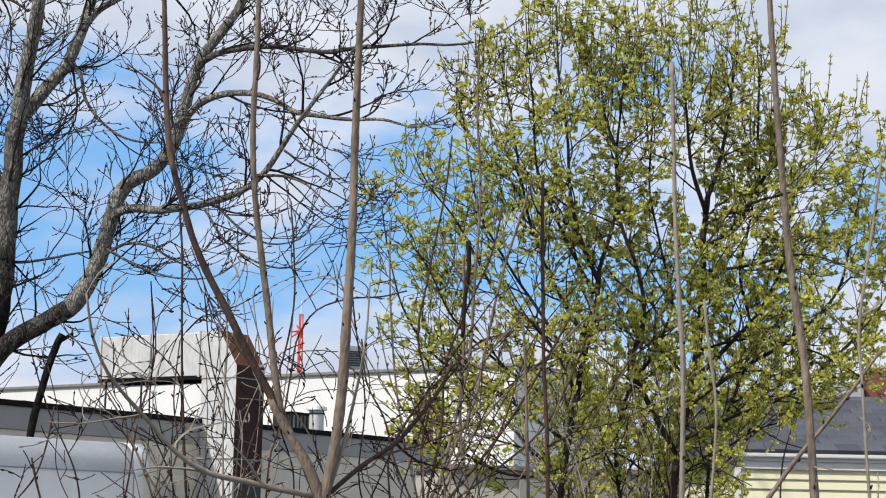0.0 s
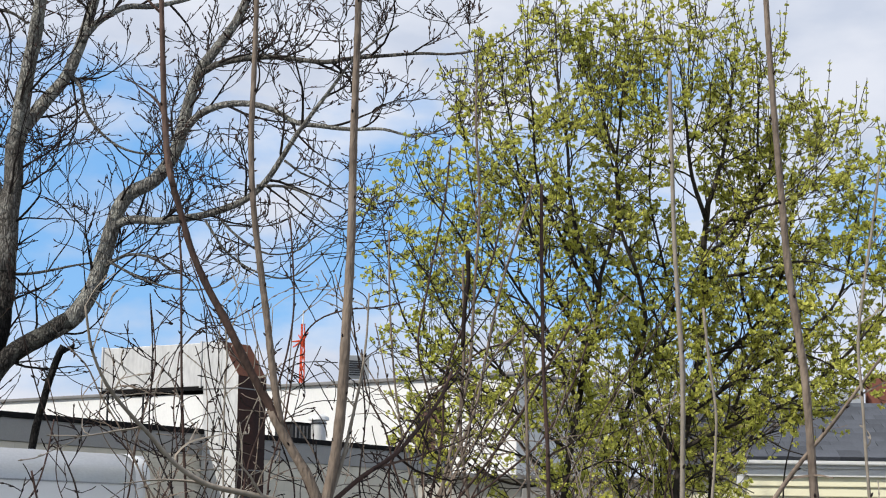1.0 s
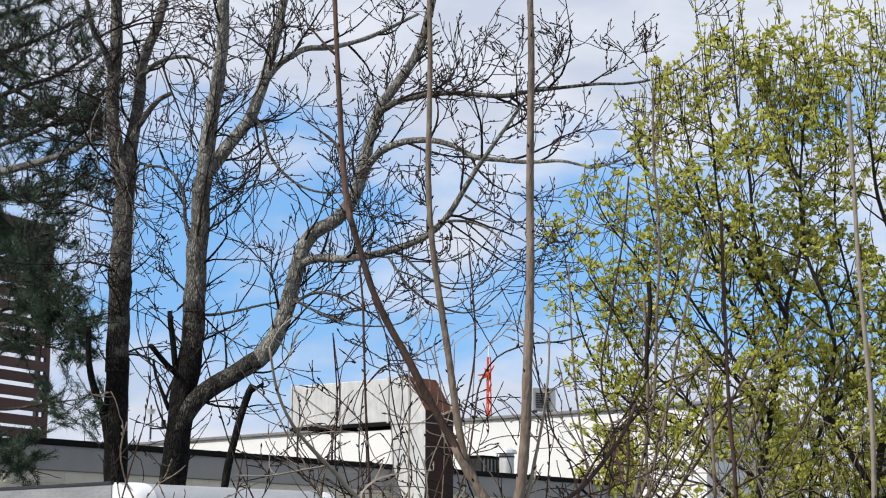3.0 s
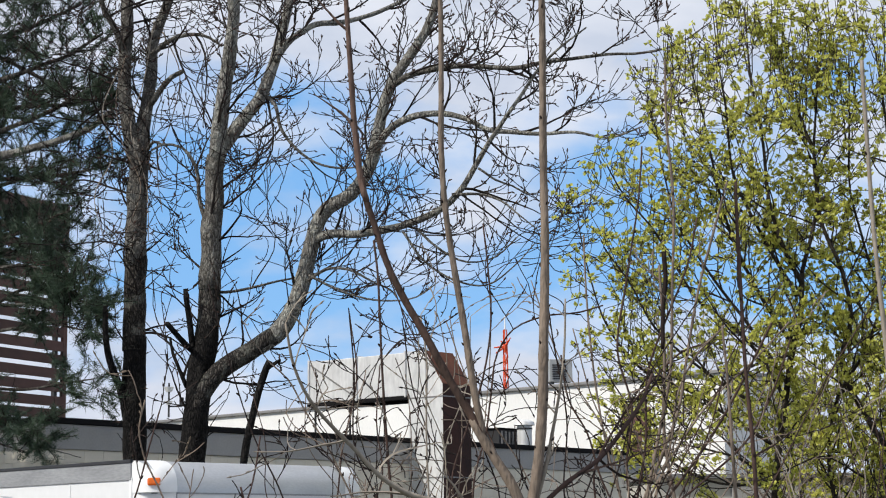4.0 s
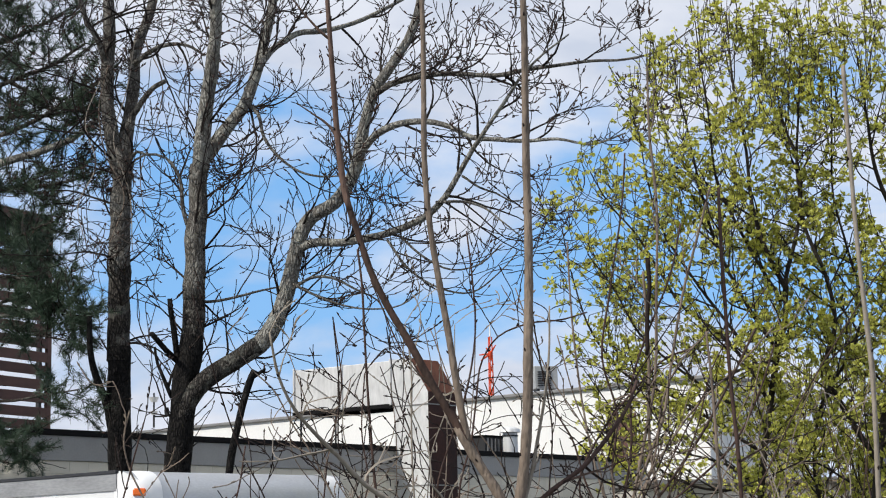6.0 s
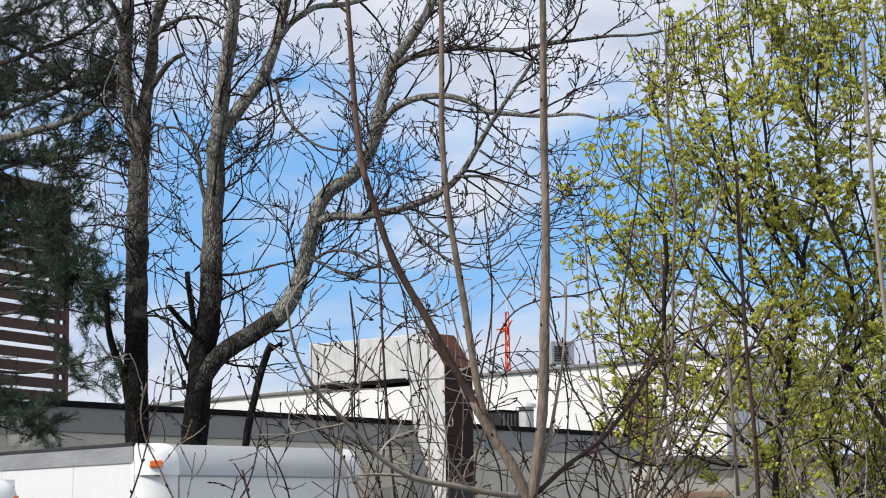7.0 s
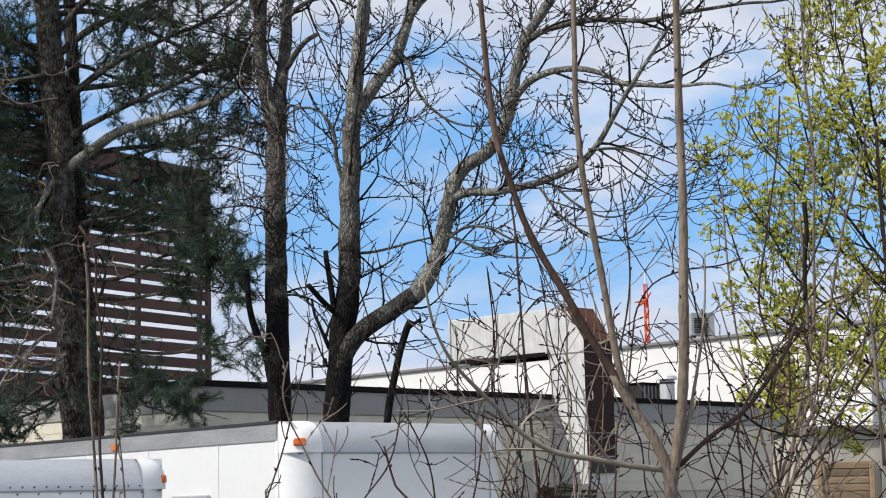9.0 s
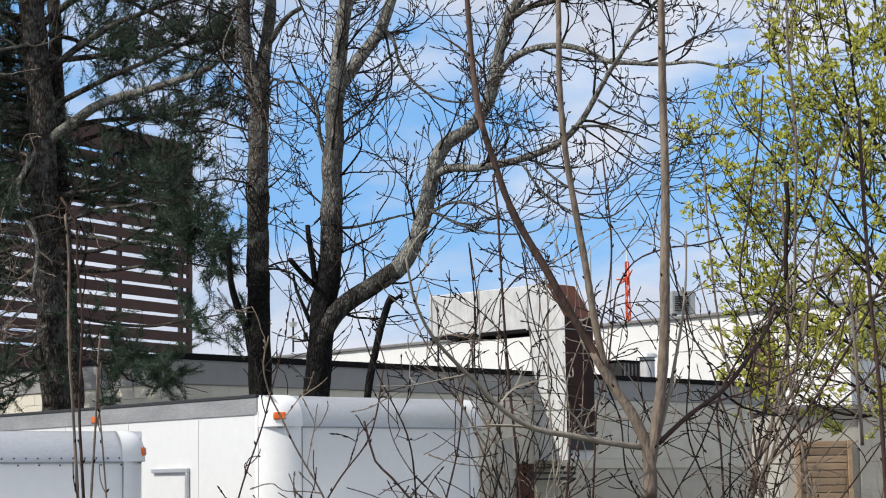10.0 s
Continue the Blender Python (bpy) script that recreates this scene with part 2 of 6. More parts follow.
M_shingle = mat("slate_shingle", (0.085, 0.092, 0.11), second=(0.045, 0.05, 0.06), scale=3, fine=50, per_object=0.25, bump=0.4)
M_shedwall = mat("shed_wall", (0.52, 0.50, 0.45), second=(0.40, 0.385, 0.34), scale=2, fine=25)
M_fence = mat("weathered_board", (0.38, 0.27, 0.175), second=(0.22, 0.155, 0.105), scale=3, fine=30, amount=0.7, per_object=0.3, bump=0.3, stretch=(1, 1, 4))
M_orange = mat("orange_paint", (0.70, 0.09, 0.03), second=(0.6, 0.07, 0.025), scale=1, fine=6, bump=0)
M_brick = mat("red_brick", (0.22, 0.08, 0.05), second=(0.15, 0.055, 0.04), scale=4, fine=30)


# ---- mesh helpers ----
def part(name, mesh_or_bm, material, parent=None, label="", smooth=False):
    """Links a bmesh or mesh as one object, under a thing where one is given."""
    if isinstance(mesh_or_bm, bmesh.types.BMesh):
        me = bpy.data.meshes.new(name)
        mesh_or_bm.to_mesh(me)
        mesh_or_bm.free()
    else:
        me = mesh_or_bm
    if not me.materials:
        me.materials.append(material)
    if smooth:
        me.polygons.foreach_set("use_smooth", [True] * len(me.polygons))
    ob = new(name, me)
    if parent is not None:
        ob.parent = parent
    if label:
        tagged(ob, label)
    return ob


def thing(name, m, label, category, group="", kind=""):
    """An Empty that carries the parts of one thing."""
    ob = new(name)
    ob.empty_display_size = 0.2
    ob.matrix_world = m
    return tagged(ob, label, category, group, kind)


def box(x0, y0, z0, x1, y1, z1, bevel=0.0, bm=None):
    """A box between two corners; with bevelled edges where asked."""
    b = bm or bmesh.new()
    r = bmesh.ops.create_cube(b, size=1.0)
    bmesh.ops.transform(b, verts=r["verts"], matrix=Matrix.LocRotScale(((x0 + x1) / 2, (y0 + y1) / 2, (z0 + z1) / 2), None, (abs(x1 - x0), abs(y1 - y0), abs(z1 - z0))))
    if bevel:
        edges = list({e for v in r["verts"] for e in v.link_edges})
        bmesh.ops.bevel(b, geom=edges, offset=bevel, segments=2, profile=0.5, affect="EDGES")
    return b


def prism(outline, y0, y1):
    """A solid from an outline in x, z, drawn out from y0 to y1."""
    b = bmesh.new()
    front = [b.verts.new((x, y0, z)) for x, z in outline]
    back = [b.verts.new((x, y1, z)) for x, z in outline]
    n = len(outline)
    b.faces.new(front)
    b.faces.new(back[::-1])
    for i in range(n):
        b.faces.new((front[i], back[i], back[(i + 1) % n], front[(i + 1) % n]))
    bmesh.ops.recalc_face_normals(b, faces=b.faces)
    return b


def cylinder(bm, p, r0, r1, h, seg=16):
    r = bmesh.ops.create_cone(bm, cap_ends=True, segments=seg, radius1=r0, radius2=r1, depth=h)
    bmesh.ops.translate(bm, verts=r["verts"], vec=Vector(p) + Vector((0, 0, h / 2)))
    return bm


class Soup:
    """Collects tubes, leaves and needles into one mesh."""

    def __init__(self):
        self.v, self.f = [], []

    def tube(self, pts, radii, sides=5):
        base = len(self.v)
        ref = Vector((0.31, 0.87, 0.38))
        n = len(pts)
        for i in range(n):
            d = (pts[min(i + 1, n - 1)] - pts[max(i - 1, 0)]).normalized()
            a = d.cross(ref)
            if a.length < 1e-3:
                a = d.cross(Vector((1, 0, 0)))
            a.normalize()
            b = d.cross(a)
            r = radii[i]
            for k in range(sides):
                c = 2 * math.pi * k / sides
                q = pts[i] + a * (r * math.cos(c)) + b * (r * math.sin(c))
                self.v.append((q.x, q.y, q.z))
        for i in range(n - 1):
            for k in range(sides):
                k2 = (k + 1) % sides
                self.f.append((base + i * sides + k, base + i * sides + k2, base + (i + 1) * sides + k2, base + (i + 1) * sides + k))
        self.f.append(tuple(base + (n - 1) * sides + k for k in range(sides)))
        self.f.append(tuple(base + k for k in reversed(range(sides))))

    def blade(self, p, d, side, length, width):
        """A leaf of two halves folded along its rib."""
        base = len(self.v)
        up = d.cross(side).normalized() * (width * 0.25)
        for q in (p, p + d * (length * 0.5) + side * width * 0.5 + up, p + d * length, p + d * (length * 0.5) - side * width * 0.5 + up):
            self.v.append((q.x, q.y, q.z))
        self.f.append((base, base + 1, base + 2))
        self.f.append((base, base + 2, base + 3))

    def needle(self, p, d, side, length, width):
        base = len(self.v)
        for q in (p - side * width, p + side * width, p + d * length):
            self.v.append((q.x, q.y, q.z))
        self.f.append((base, base + 1, base + 2))

    def mesh(self, name):
        me = bpy.data.meshes.new(name)
        me.from_pydata(self.v, [], self.f)
        me.update()
        return me


def smooth_path(points, step):
    """A smooth line through the points, cut into about equal steps."""
    p = [Vector(q) for q in points]
    n = len(p)
    u = [0.0]
    for i in range(1, n):
        u.append(u[-1] + max(1e-4, (p[i] - p[i - 1]).length))
    slopes = []
    for i in range(n):
        if i == 0:
            m = (p[1] - p[0]) / (u[1] - u[0])
        elif i == n - 1:
            m = (p[-1] - p[-2]) / (u[-1] - u[-2])
        else:
            a, b = u[i] - u[i - 1], u[i + 1] - u[i]
            m = ((p[i] - p[i - 1]) / a * b + (p[i + 1] - p[i]) / b * a) / (a + b)
        slopes.append(m)
    out = []
    for i in range(n - 1):
        h = u[i + 1] - u[i]
        k = max(1, int(h / step))
        for c in range(k):
            t = c / k
            out.append(p[i] * (2 * t ** 3 - 3 * t * t + 1) + slopes[i] * (h * (t ** 3 - 2 * t * t + t)) + p[i + 1] * (3 * t * t - 2 * t ** 3) + slopes[i + 1] * (h * (t ** 3 - t * t)))
    out.append(p[-1].copy())
    return out


def limb_mesh(name, points, r0, r1, step=0.12, sides=10, rough=0.06, knots=0.0, seed=0, soup=None, power=1.0):
    """A tapered, slightly crooked and knotty limb."""
    rng = random.Random(seed)
    path = smooth_path(points, step)
    n = len(path)
    radii, phase = [], rng.random()
    for i in range(n):
        t = i / (n - 1)
        r = r0 + (r1 - r0) * t ** power
        r *= 1 + rough * noise.noise(path[i] * 3.1 + Vector((seed, 0, 0)))
        radii.append(r)
    for i in range(1, n - 1):
        j = Vector((noise.noise(path[i] * 2.3 + Vector((seed, 5, 0))), noise.noise(path[i] * 2.3 + Vector((seed, 0, 9))), noise.noise(path[i] * 2.3 + Vector((3, 0, seed)))))
        path[i] = path[i] + j * radii[i] * (0.5 if radii[i] < 0.06 else 0.22)
        if knots and (i % max(3, int(knots / step))) == 0:
            radii[i] *= 1.09
    s = soup or Soup()
    s.tube(path, radii, sides)
    return (s.mesh(name) if soup is None else None), path, radii


def turned(d, angle, rng):
    """d turned by an angle about a random axis across it."""
    a = d.cross(Vector((rng.uniform(-1, 1), rng.uniform(-1, 1), rng.uniform(-1, 1))))
    if a.length < 1e-3:
        a = Vector((1, 0, 0))
    return (Matrix.Rotation(angle, 3, a.normalized()) @ d).normalized()


def grow(soup, p, d, length, r, level, rng, up=0.1, wobble=0.25, tips=None, kids=3, thin=0.0025, inside=None, fork=(0.5, 1.1), curl=0.0):
    """A twig that curls to one side and up as it goes, and its side twigs."""
    n = 6 if level == 0 else 9
    pts, radii = [p.copy()], [r]
    q, dd = p.copy(), d.normalized()
    bend = Vector((rng.gauss(0, 1), rng.gauss(0, 1), rng.gauss(0, 0.7))) * curl
    for i in range(n):
        rise = up * (2.0 * i / n if curl else 1.0)
        dd = dd + bend / n + Vector((rng.gauss(0, wobble), rng.gauss(0, wobble), rng.gauss(0, wobble) + rise))
        dd.normalize()
        q = q + dd * (length / n)
        if inside and not inside(q):
            break
        pts.append(q.copy())
        radii.append(max(thin, r * (1 - 0.75 * (i + 1) / n)))
    if len(pts) < 2:
        return
    soup.tube(pts, radii, 3 if r < 0.012 else 5)
    if tips is not None:
        tips.append((pts[-1], dd.copy(), level))
        if level <= 1:
            for q2 in pts[2:-1]:
                tips.append((q2, dd.copy(), level))
    if level > 0:
        for k in range(kids):
            i = rng.randint(1, len(pts) - 1)
            base = (pts[i] - pts[i - 1]).normalized()
            grow(soup, pts[i], turned(base, rng.uniform(*fork), rng), length * rng.uniform(0.4, 0.75), radii[i] * 0.7, level - 1, rng, up, wobble, tips, kids, thin, inside, fork, curl)


def sprout(soup, path, radii, every, length, level, rng, up=0.1, start=0.15, tips=None, kids=3, lift=0.3, size=0.35, thin=0.0025, inside=None, flat=0.6, wobble=0.22, fork=(0.5, 1.1), curl=0.0):
    """Side branches all along a limb, longer low down."""
    total, nxt = 0.0, 0.0
    n = len(path)
    for i in range(1, n):
        total += (path[i] - path[i - 1]).length
        t = i / n
        if t < start or total < nxt:
            continue
        nxt = total + every * rng.uniform(0.5, 1.5)
        base = (path[i] - path[i - 1]).normalized()
        d = turned(base, rng.uniform(fork[0] + 0.1, fork[1] + 0.2), rng) + Vector((0, 0, lift))
        d.y *= flat
        grow(soup, path[i], d.normalized(), length * rng.uniform(0.5, 1.2) * (1.15 - 0.5 * t), min(radii[i] * 0.7, 0.008 + size * 0.03), level, rng, up, wobble, tips, kids, thin, inside, fork, curl)


# ---- ground ----
g = bmesh.new()
bmesh.ops.create_grid(g, x_segments=8, y_segments=8, size=1500)
tagged(part("ground", g, M_ground), "bare earth and rough grass ground", "ground", kind="structure")
g = box(-30, 9, 0.004, 30, 29, 0.012)
tagged(part("pavement", g, M_asphalt), "worn grey asphalt parking yard behind the building", "pavement", kind="structure")

# ---- grey block building ----
FRONT_TURN = 51.3
CORNER = (-6.488, 29.284, 4.553)
TOP = CORNER[2]
front = thing("grey_building", pose(CORNER[0], CORNER[1], 0, 0, 0, FRONT_TURN), "low grey painted block building with a flat roof", "building")
LEN_F, LEN_S = 18.0, 14.0
CAP, BAND = 0.10, 0.40
body = part("wall", box(0.02, 0.02, 0, LEN_F - 0.02, LEN_S, TOP - CAP - 0.002), M_mortar, front, "grey painted block wall")
part("roof", box(0.2, 0.2, TOP - CAP, LEN_F - 0.2, LEN_S - 0.2, TOP - CAP + 0.03), M_cap, front, "flat black roof")
part("fascia", box(-0.02, -0.03, TOP - CAP - BAND, LEN_F, 0.0, TOP - CAP, 0.006), M_fascia, front, "dark grey metal fascia band")
part("fascia", box(-0.03, 0.002, TOP - CAP - BAND, -0.003, LEN_S, TOP - CAP, 0.006), M_fascia, front)
part("coping", box(-0.07, -0.07, TOP - CAP, LEN_F + 0.05, 0.2, TOP, 0.015), M_cap, front, "black roof edge")
part("coping", box(-0.07, 0.202, TOP - CAP, 0.2, LEN_S, TOP, 0.015), M_cap, front)

# duct on the front wall: riser, chamfered elbow and a run back over the roof
duct = thing("exhaust_duct", front.matrix_world @ pose(8.92, 0, 0.05), "large galvanised sheet-metal exhaust duct with a rusted outer face", "duct")
DW = 0.86
part("riser", prism([(0, 2.75), (0.86, 2.75), (0.86, 6.2), (0.44, 6.2), (0, 5.52)], 0, DW), M_galv, duct, "streaked galvanised riser").matrix_local = pose(0, -0.875, 0) @ Matrix(((0, 1, 0, 0), (1, 0, 0, 0), (0, 0, 1, 0), (0, 0, 0, 1)))
part("run", box(0.002, -0.01, 5.34, DW - 0.002, 2.7, 6.19, 0.01), M_galv, duct, "weathered horizontal run over the roof")
# upright face: its shade against the sunlit elbow is in the colour
part("outer_plate", box(-0.002, -0.885, 3.28, DW + 0.002, -0.878, 5.52), M_rust_shaded, duct, "rusted brown outer face with shade in its colour")
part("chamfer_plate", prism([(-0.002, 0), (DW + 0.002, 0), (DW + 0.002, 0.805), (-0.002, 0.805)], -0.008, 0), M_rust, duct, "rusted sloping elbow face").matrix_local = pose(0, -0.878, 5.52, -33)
part("fold", box(-0.012, -0.455, 2.76, -0.001, -0.44, 6.18), M_galv, duct)
part("outlet_box", box(0.06, -0.93, 2.95, DW - 0.04, -0.88, 3.26, 0.01), M_dark, duct, "dark box below the rusted face")
for z in (3.72, 5.28):
    part("flange", box(-0.012, -0.89, z - 0.012, DW + 0.008, -0.002, z + 0.012, 0.003), M_coping, duct)
for y in (0.06, 1.35, 2.66):
    part("flange", box(-0.03, y - 0.02, 5.31, DW + 0.03, y + 0.02, 6.22, 0.004), M_galv, duct)
for y in (1.55, 2.5):
    part("leg", box(0.02, y, TOP - CAP - 0.02, 0.05, y + 0.03, 5.28), M_dark, duct)
# black strips added to draw the shadow line under the run
part("underside_shade", box(0.0, 0.0, 5.27, 0.06, 2.72, 5.338), M_cap, duct, "black strip standing in for the shade under the run")
part("underside_shade", box(DW - 0.06, 0.0, 5.27, DW, 2.72, 5.338), M_cap, duct)
# dark grey strip draws the shadow along the sheet's diagonal fold
part("crease", box(-0.010, 0, -0.014, 0.0, 1.45, 0.014), M_coping, duct, "diagonal fold with its shadow drawn as a dark strip").matrix_local = pose(-0.002, 1.37, 5.38, 30.6)
part("backing_board", box(-1.1, -0.05, 1.2, -0.65, -0.015, 3.2, 0.006), M_shedwall, duct, "weathered brown board on the wall")
part("backing_board", box(-0.5, -0.06, 1.2, -0.04, -0.015, 2.7, 0.006), M_rust, duct, "rust-stained plate on the wall")
# pipes at the foot of the riser
for k in range(3):
    s = Soup()
    z = 2.62 - 0.11 * k
    s.tube([Vector((-0.35, -0.03, z + 0.12)), Vector((-0.32, -0.25, z)), Vector((0.1, -0.45, z)), Vector((0.75, -0.45, z)), Vector((0.82, -0.2, z - 0.1)), Vector((0.82, -0.03, z - 0.1))], [0.022] * 6, 8)
    part("pipe", s.mesh("pipe"), M_dark, duct, smooth=True)

# rooftop vent and hood on the grey building
v = (1.508, 40.173, 4.815)
vent = thing("roof_vent", pose(v[0], v[1], TOP - CAP + 0.03), "round galvanised roof vent with a wide cap", "vent")
b = cylinder(bmesh.new(), (0, 0, 0), 0.16, 0.16, 0.55, 20)
part("pipe", b, M_galv, vent, smooth=False)
b = cylinder(bmesh.new(), (0, 0, 0.55), 0.23, 0.21, 0.07, 20)
cylinder(b, (0, 0, 0.62), 0.21, 0.10, 0.05, 20)
part("cap", b, M_galv, vent)
b = cylinder(bmesh.new(), (0, 0, 0.46), 0.175, 0.175, 0.03, 20)
part("collar", b, M_dark, vent)
v = (1.016, 40.388, 4.843)
hood = thing("roof_hood", pose(v[0], v[1], TOP - CAP + 0.03, 0, 0, FRONT_TURN), "dark louvred roof hood", "vent")
part("case", box(-0.42, -0.25, 0, 0.42, 0.25, 0.46, 0.015), M_dark, hood)
for k in range(6):
    part("slat", box(-0.36 + 0.13 * k, -0.275, 0.05, -0.31 + 0.13 * k, -0.252, 0.42), M_coping, hood)
part("lid", box(-0.46, -0.29, 0.462, 0.46, 0.29, 0.49, 0.006), M_cap, hood)

# ---- white building behind ----
WTOP = 7.0
WC = (7.074, 48.689, 7.005)
white = thing("white_building", pose(WC[0], WC[1], 0, 0, 0, 46.6), "tall white painted building with a flat roof", "building")
part("wall", box(0, 0, 0, 4.5, 40, WTOP - 0.10), M_white, white)
for y0 in [2.5 * k for k in range(16)]:
    part("coping", box(-0.10, y0 - (0.1 if y0 == 0 else 0), WTOP - 0.098, 0.4, y0 + 2.49, WTOP, 0.02), M_coping, white, "dull grey metal roof edge" if y0 == 0 else "")
part("coping", box(0.41, -0.10, WTOP - 0.098, 4.5, 0.3, WTOP, 0.02), M_coping, white)
for y0, z0, w, h in ((2.4, 4.9, 1.0, 1.27),):
    win = part("window", box(-0.03, y0, z0, 0.06, y0 + w, z0 + h), M_brown, white, "brown boarded window")
    part("frame", box(-0.06, y0 - 0.05, z0 - 0.06, -0.032, y0 + w + 0.05, z0, 0.004), M_trim, win)
    part("mullion", box(-0.055, y0 + w * 0.2, z0, -0.032, y0 + w * 0.2 + 0.07, z0 + h * 0.45), M_trim, win)
    part("board", box(-0.045, y0 + w * 0.45, z0 + 0.02, -0.032, y0 + w * 0.97, z0 + h - 0.03), M_brown, win)

# air conditioner on the white roof
v = (3.022, 53.114, 7.312)
ac = thing("air_conditioner", pose(v[0], v[1], WTOP - 0.15, 0, 0, 12), "boxy grey rooftop air conditioner on feet", "air conditioner")
part("case", box(-0.34, -0.2, 0.24, 0.34, 0.2, 0.90, 0.02), M_hvac, ac)
for k in range(7):
    part("slat", box(-0.26, -0.225, 0.32 + 0.065 * k, 0.14, -0.203, 0.355 + 0.065 * k), M_dark, ac)
for x in (-0.27, 0.2):
    part("foot", box(x, -0.17, 0, x + 0.07, 0.17, 0.238), M_dark, ac)
# cup-shaped sensor on a pole
v = (-9.584, 61.757, 6.874)
sens = thing("roof_sensor", pose(v[0], v[1], WTOP - 0.15), "small rooftop weather sensor with cups on a pole", "sensor")
part("pole", cylinder(bmesh.new(), (0, 0, 0), 0.035, 0.03, 1.15, 8), M_dark, sens)
part("cup", cylinder(bmesh.new(), (0, 0, 0.85), 0.10, 0.17, 0.16, 12), M_galv, sens)
part("cup", cylinder(bmesh.new(), (0, 0, 0.42), 0.08, 0.14, 0.12, 12), M_galv, sens)
part("arm", box(0, -0.03, 0.34, 0.45, 0.03, 0.39), M_dark, sens)
part("head", box(0.36, -0.07, 0.39, 0.5, 0.07, 0.66, 0.02), M_dark, sens)

# ---- orange mast far off ----
v = (4.123, 149.944, 15.16)
mast = thing("radio_mast", pose(v[0], v[1], 0, 0, 0, 20), "distant orange and white lattice radio mast", "mast")
MTOP = (4.094, 149.945, 20.618)[2]
for k in range(3):
    a = radians(120 * k)
    s = Soup()
    s.tube([Vector((0.42 * math.cos(a), 0.42 * math.sin(a), 0)), Vector((0.15 * math.cos(a), 0.15 * math.sin(a), MTOP - 0.6))], [0.06, 0.05], 5)
    part("mast_leg", s.mesh("mast_leg"), M_orange, mast)
    a2 = radians(120 * (k + 1))
    for z in range(2, int(MTOP - 1)):
        r0 = 0.42 - 0.27 * z / MTOP
        r1 = 0.42 - 0.27 * (z + 1) / MTOP
        s = Soup()
        s.tube([Vector((r0 * math.cos(a), r0 * math.sin(a), z)), Vector((r1 * math.cos(a2), r1 * math.sin(a2), z + 1))], [0.04, 0.04], 4)
        part("brace", s.mesh("brace"), M_orange, mast)
part("tip", cylinder(bmesh.new(), (0, 0, MTOP - 0.7), 0.07, 0.04, 1.2, 8), M_trim, mast, "white tip")
ZM = (4.054, 149.946, 18.623)[2]
s = Soup()
for dx, dz in ((-0.75, -0.55), (0.55, 0.75), (-0.3, 0.5), (0.3, -0.9), (-0.9, -0.1), (0.25, 0.1)):
    s.tube([Vector((0, 0, ZM)), Vector((dx, 0.2, ZM + dz))], [0.11, 0.05], 5)
part("antenna", s.mesh("antenna"), M_orange, mast, "cluster of orange antenna arms")

# ---- brown tower with boarded cladding ----
TWR = (-9.528, 44.997, 8.107)
tower = thing("brown_building", pose(TWR[0], TWR[1], 0, 0, 0, 63.0), "brown building with an open screen of horizontal boards", "building")
TTOP = 10.9
part("wall", box(-14, 0.0, 0, 0, 9, 5.55), M_brown, tower, "brown lower wall")
part("fascia", box(-14, -0.06, TTOP - 0.62, 0.0, 0.06, TTOP, 0.02), M_brown, tower, "solid brown board at the top")
for k in range(7):
    part("post", box(-14 + 2.28 * k, 0.062, 5.55, -13.9 + 2.28 * k, 0.16, TTOP - 0.1), M_dark, tower)
part("corner_post", box(-0.12, -0.03, 5.55, 0.02, 0.06, TTOP - 0.62), M_brown, tower)
part("annex", box(-14, -1.2, 0, -8.6, -0.062, 5.6), M_pale, tower, "pale rendered annex")
part("annex_window", box(-10.6, -1.23, 3.5, -9.8, -1.202, 4.9), M_glass, tower)
board_mesh = None
z = 5.6
while z < TTOP - 0.85:
    if board_mesh is None:
        ob = part("board", box(-14, -0.03, 0, -0.122, 0.03, 0.24, 0.006), M_brown, tower)
        board_mesh = ob.data
    else:
        ob = part("board", board_mesh, M_brown, tower)
    ob.location.z = z + 0.018 * math.sin(z * 9.1)
    ob.rotation_euler = (0, radians(0.12 * math.sin(z * 23.0)), 0)
    z += 0.335

# ---- shed with slatted timber wall, past the end of the grey building ----
SH = (3.436, 31.856, 3.628)
shed = thing("timber_shed", pose(SH[0], SH[1], 0, 0, 0, 8), "pale shed with a tan slatted timber lower wall", "shed")
STOP = SH[2]
part("wall", box(0, 0.05, 0, 5.4, 2.2, STOP - 0.09), M_shedwall, shed, "pale grey boarded upper wall")
part("roof", box(-0.07, -0.09, STOP - 0.085, 5.47, 2.25, STOP, 0.01), M_coping, shed, "dull grey roof edge")
slat = None
for k in range(20):
    if slat is None:
        ob = part("slat", box(0.30, 0, 0, 1.12, 0.035, 0.108, 0.005), M_fence, shed)
        slat = ob.data
    else:
        ob = part("slat", slat, M_fence, shed)
    ob.location.z = STOP - 0.72 - 0.126 * k
for x in (0.22, 1.125):
    part("post", box(x, -0.045, 0, x + 0.075, 0.048, STOP - 0.6, 0.005), M_fence, shed)
part("door", box(1.34, -0.02, 0, 5.3, 0.048, STOP - 0.12, 0.006), M_fascia, shed, "dark grey sheet doors")
for x in (2.3, 3.3, 4.3):
    part("rib", box(x, -0.04, 0.05, x + 0.05, -0.021, STOP - 0.15), M_fascia, shed)


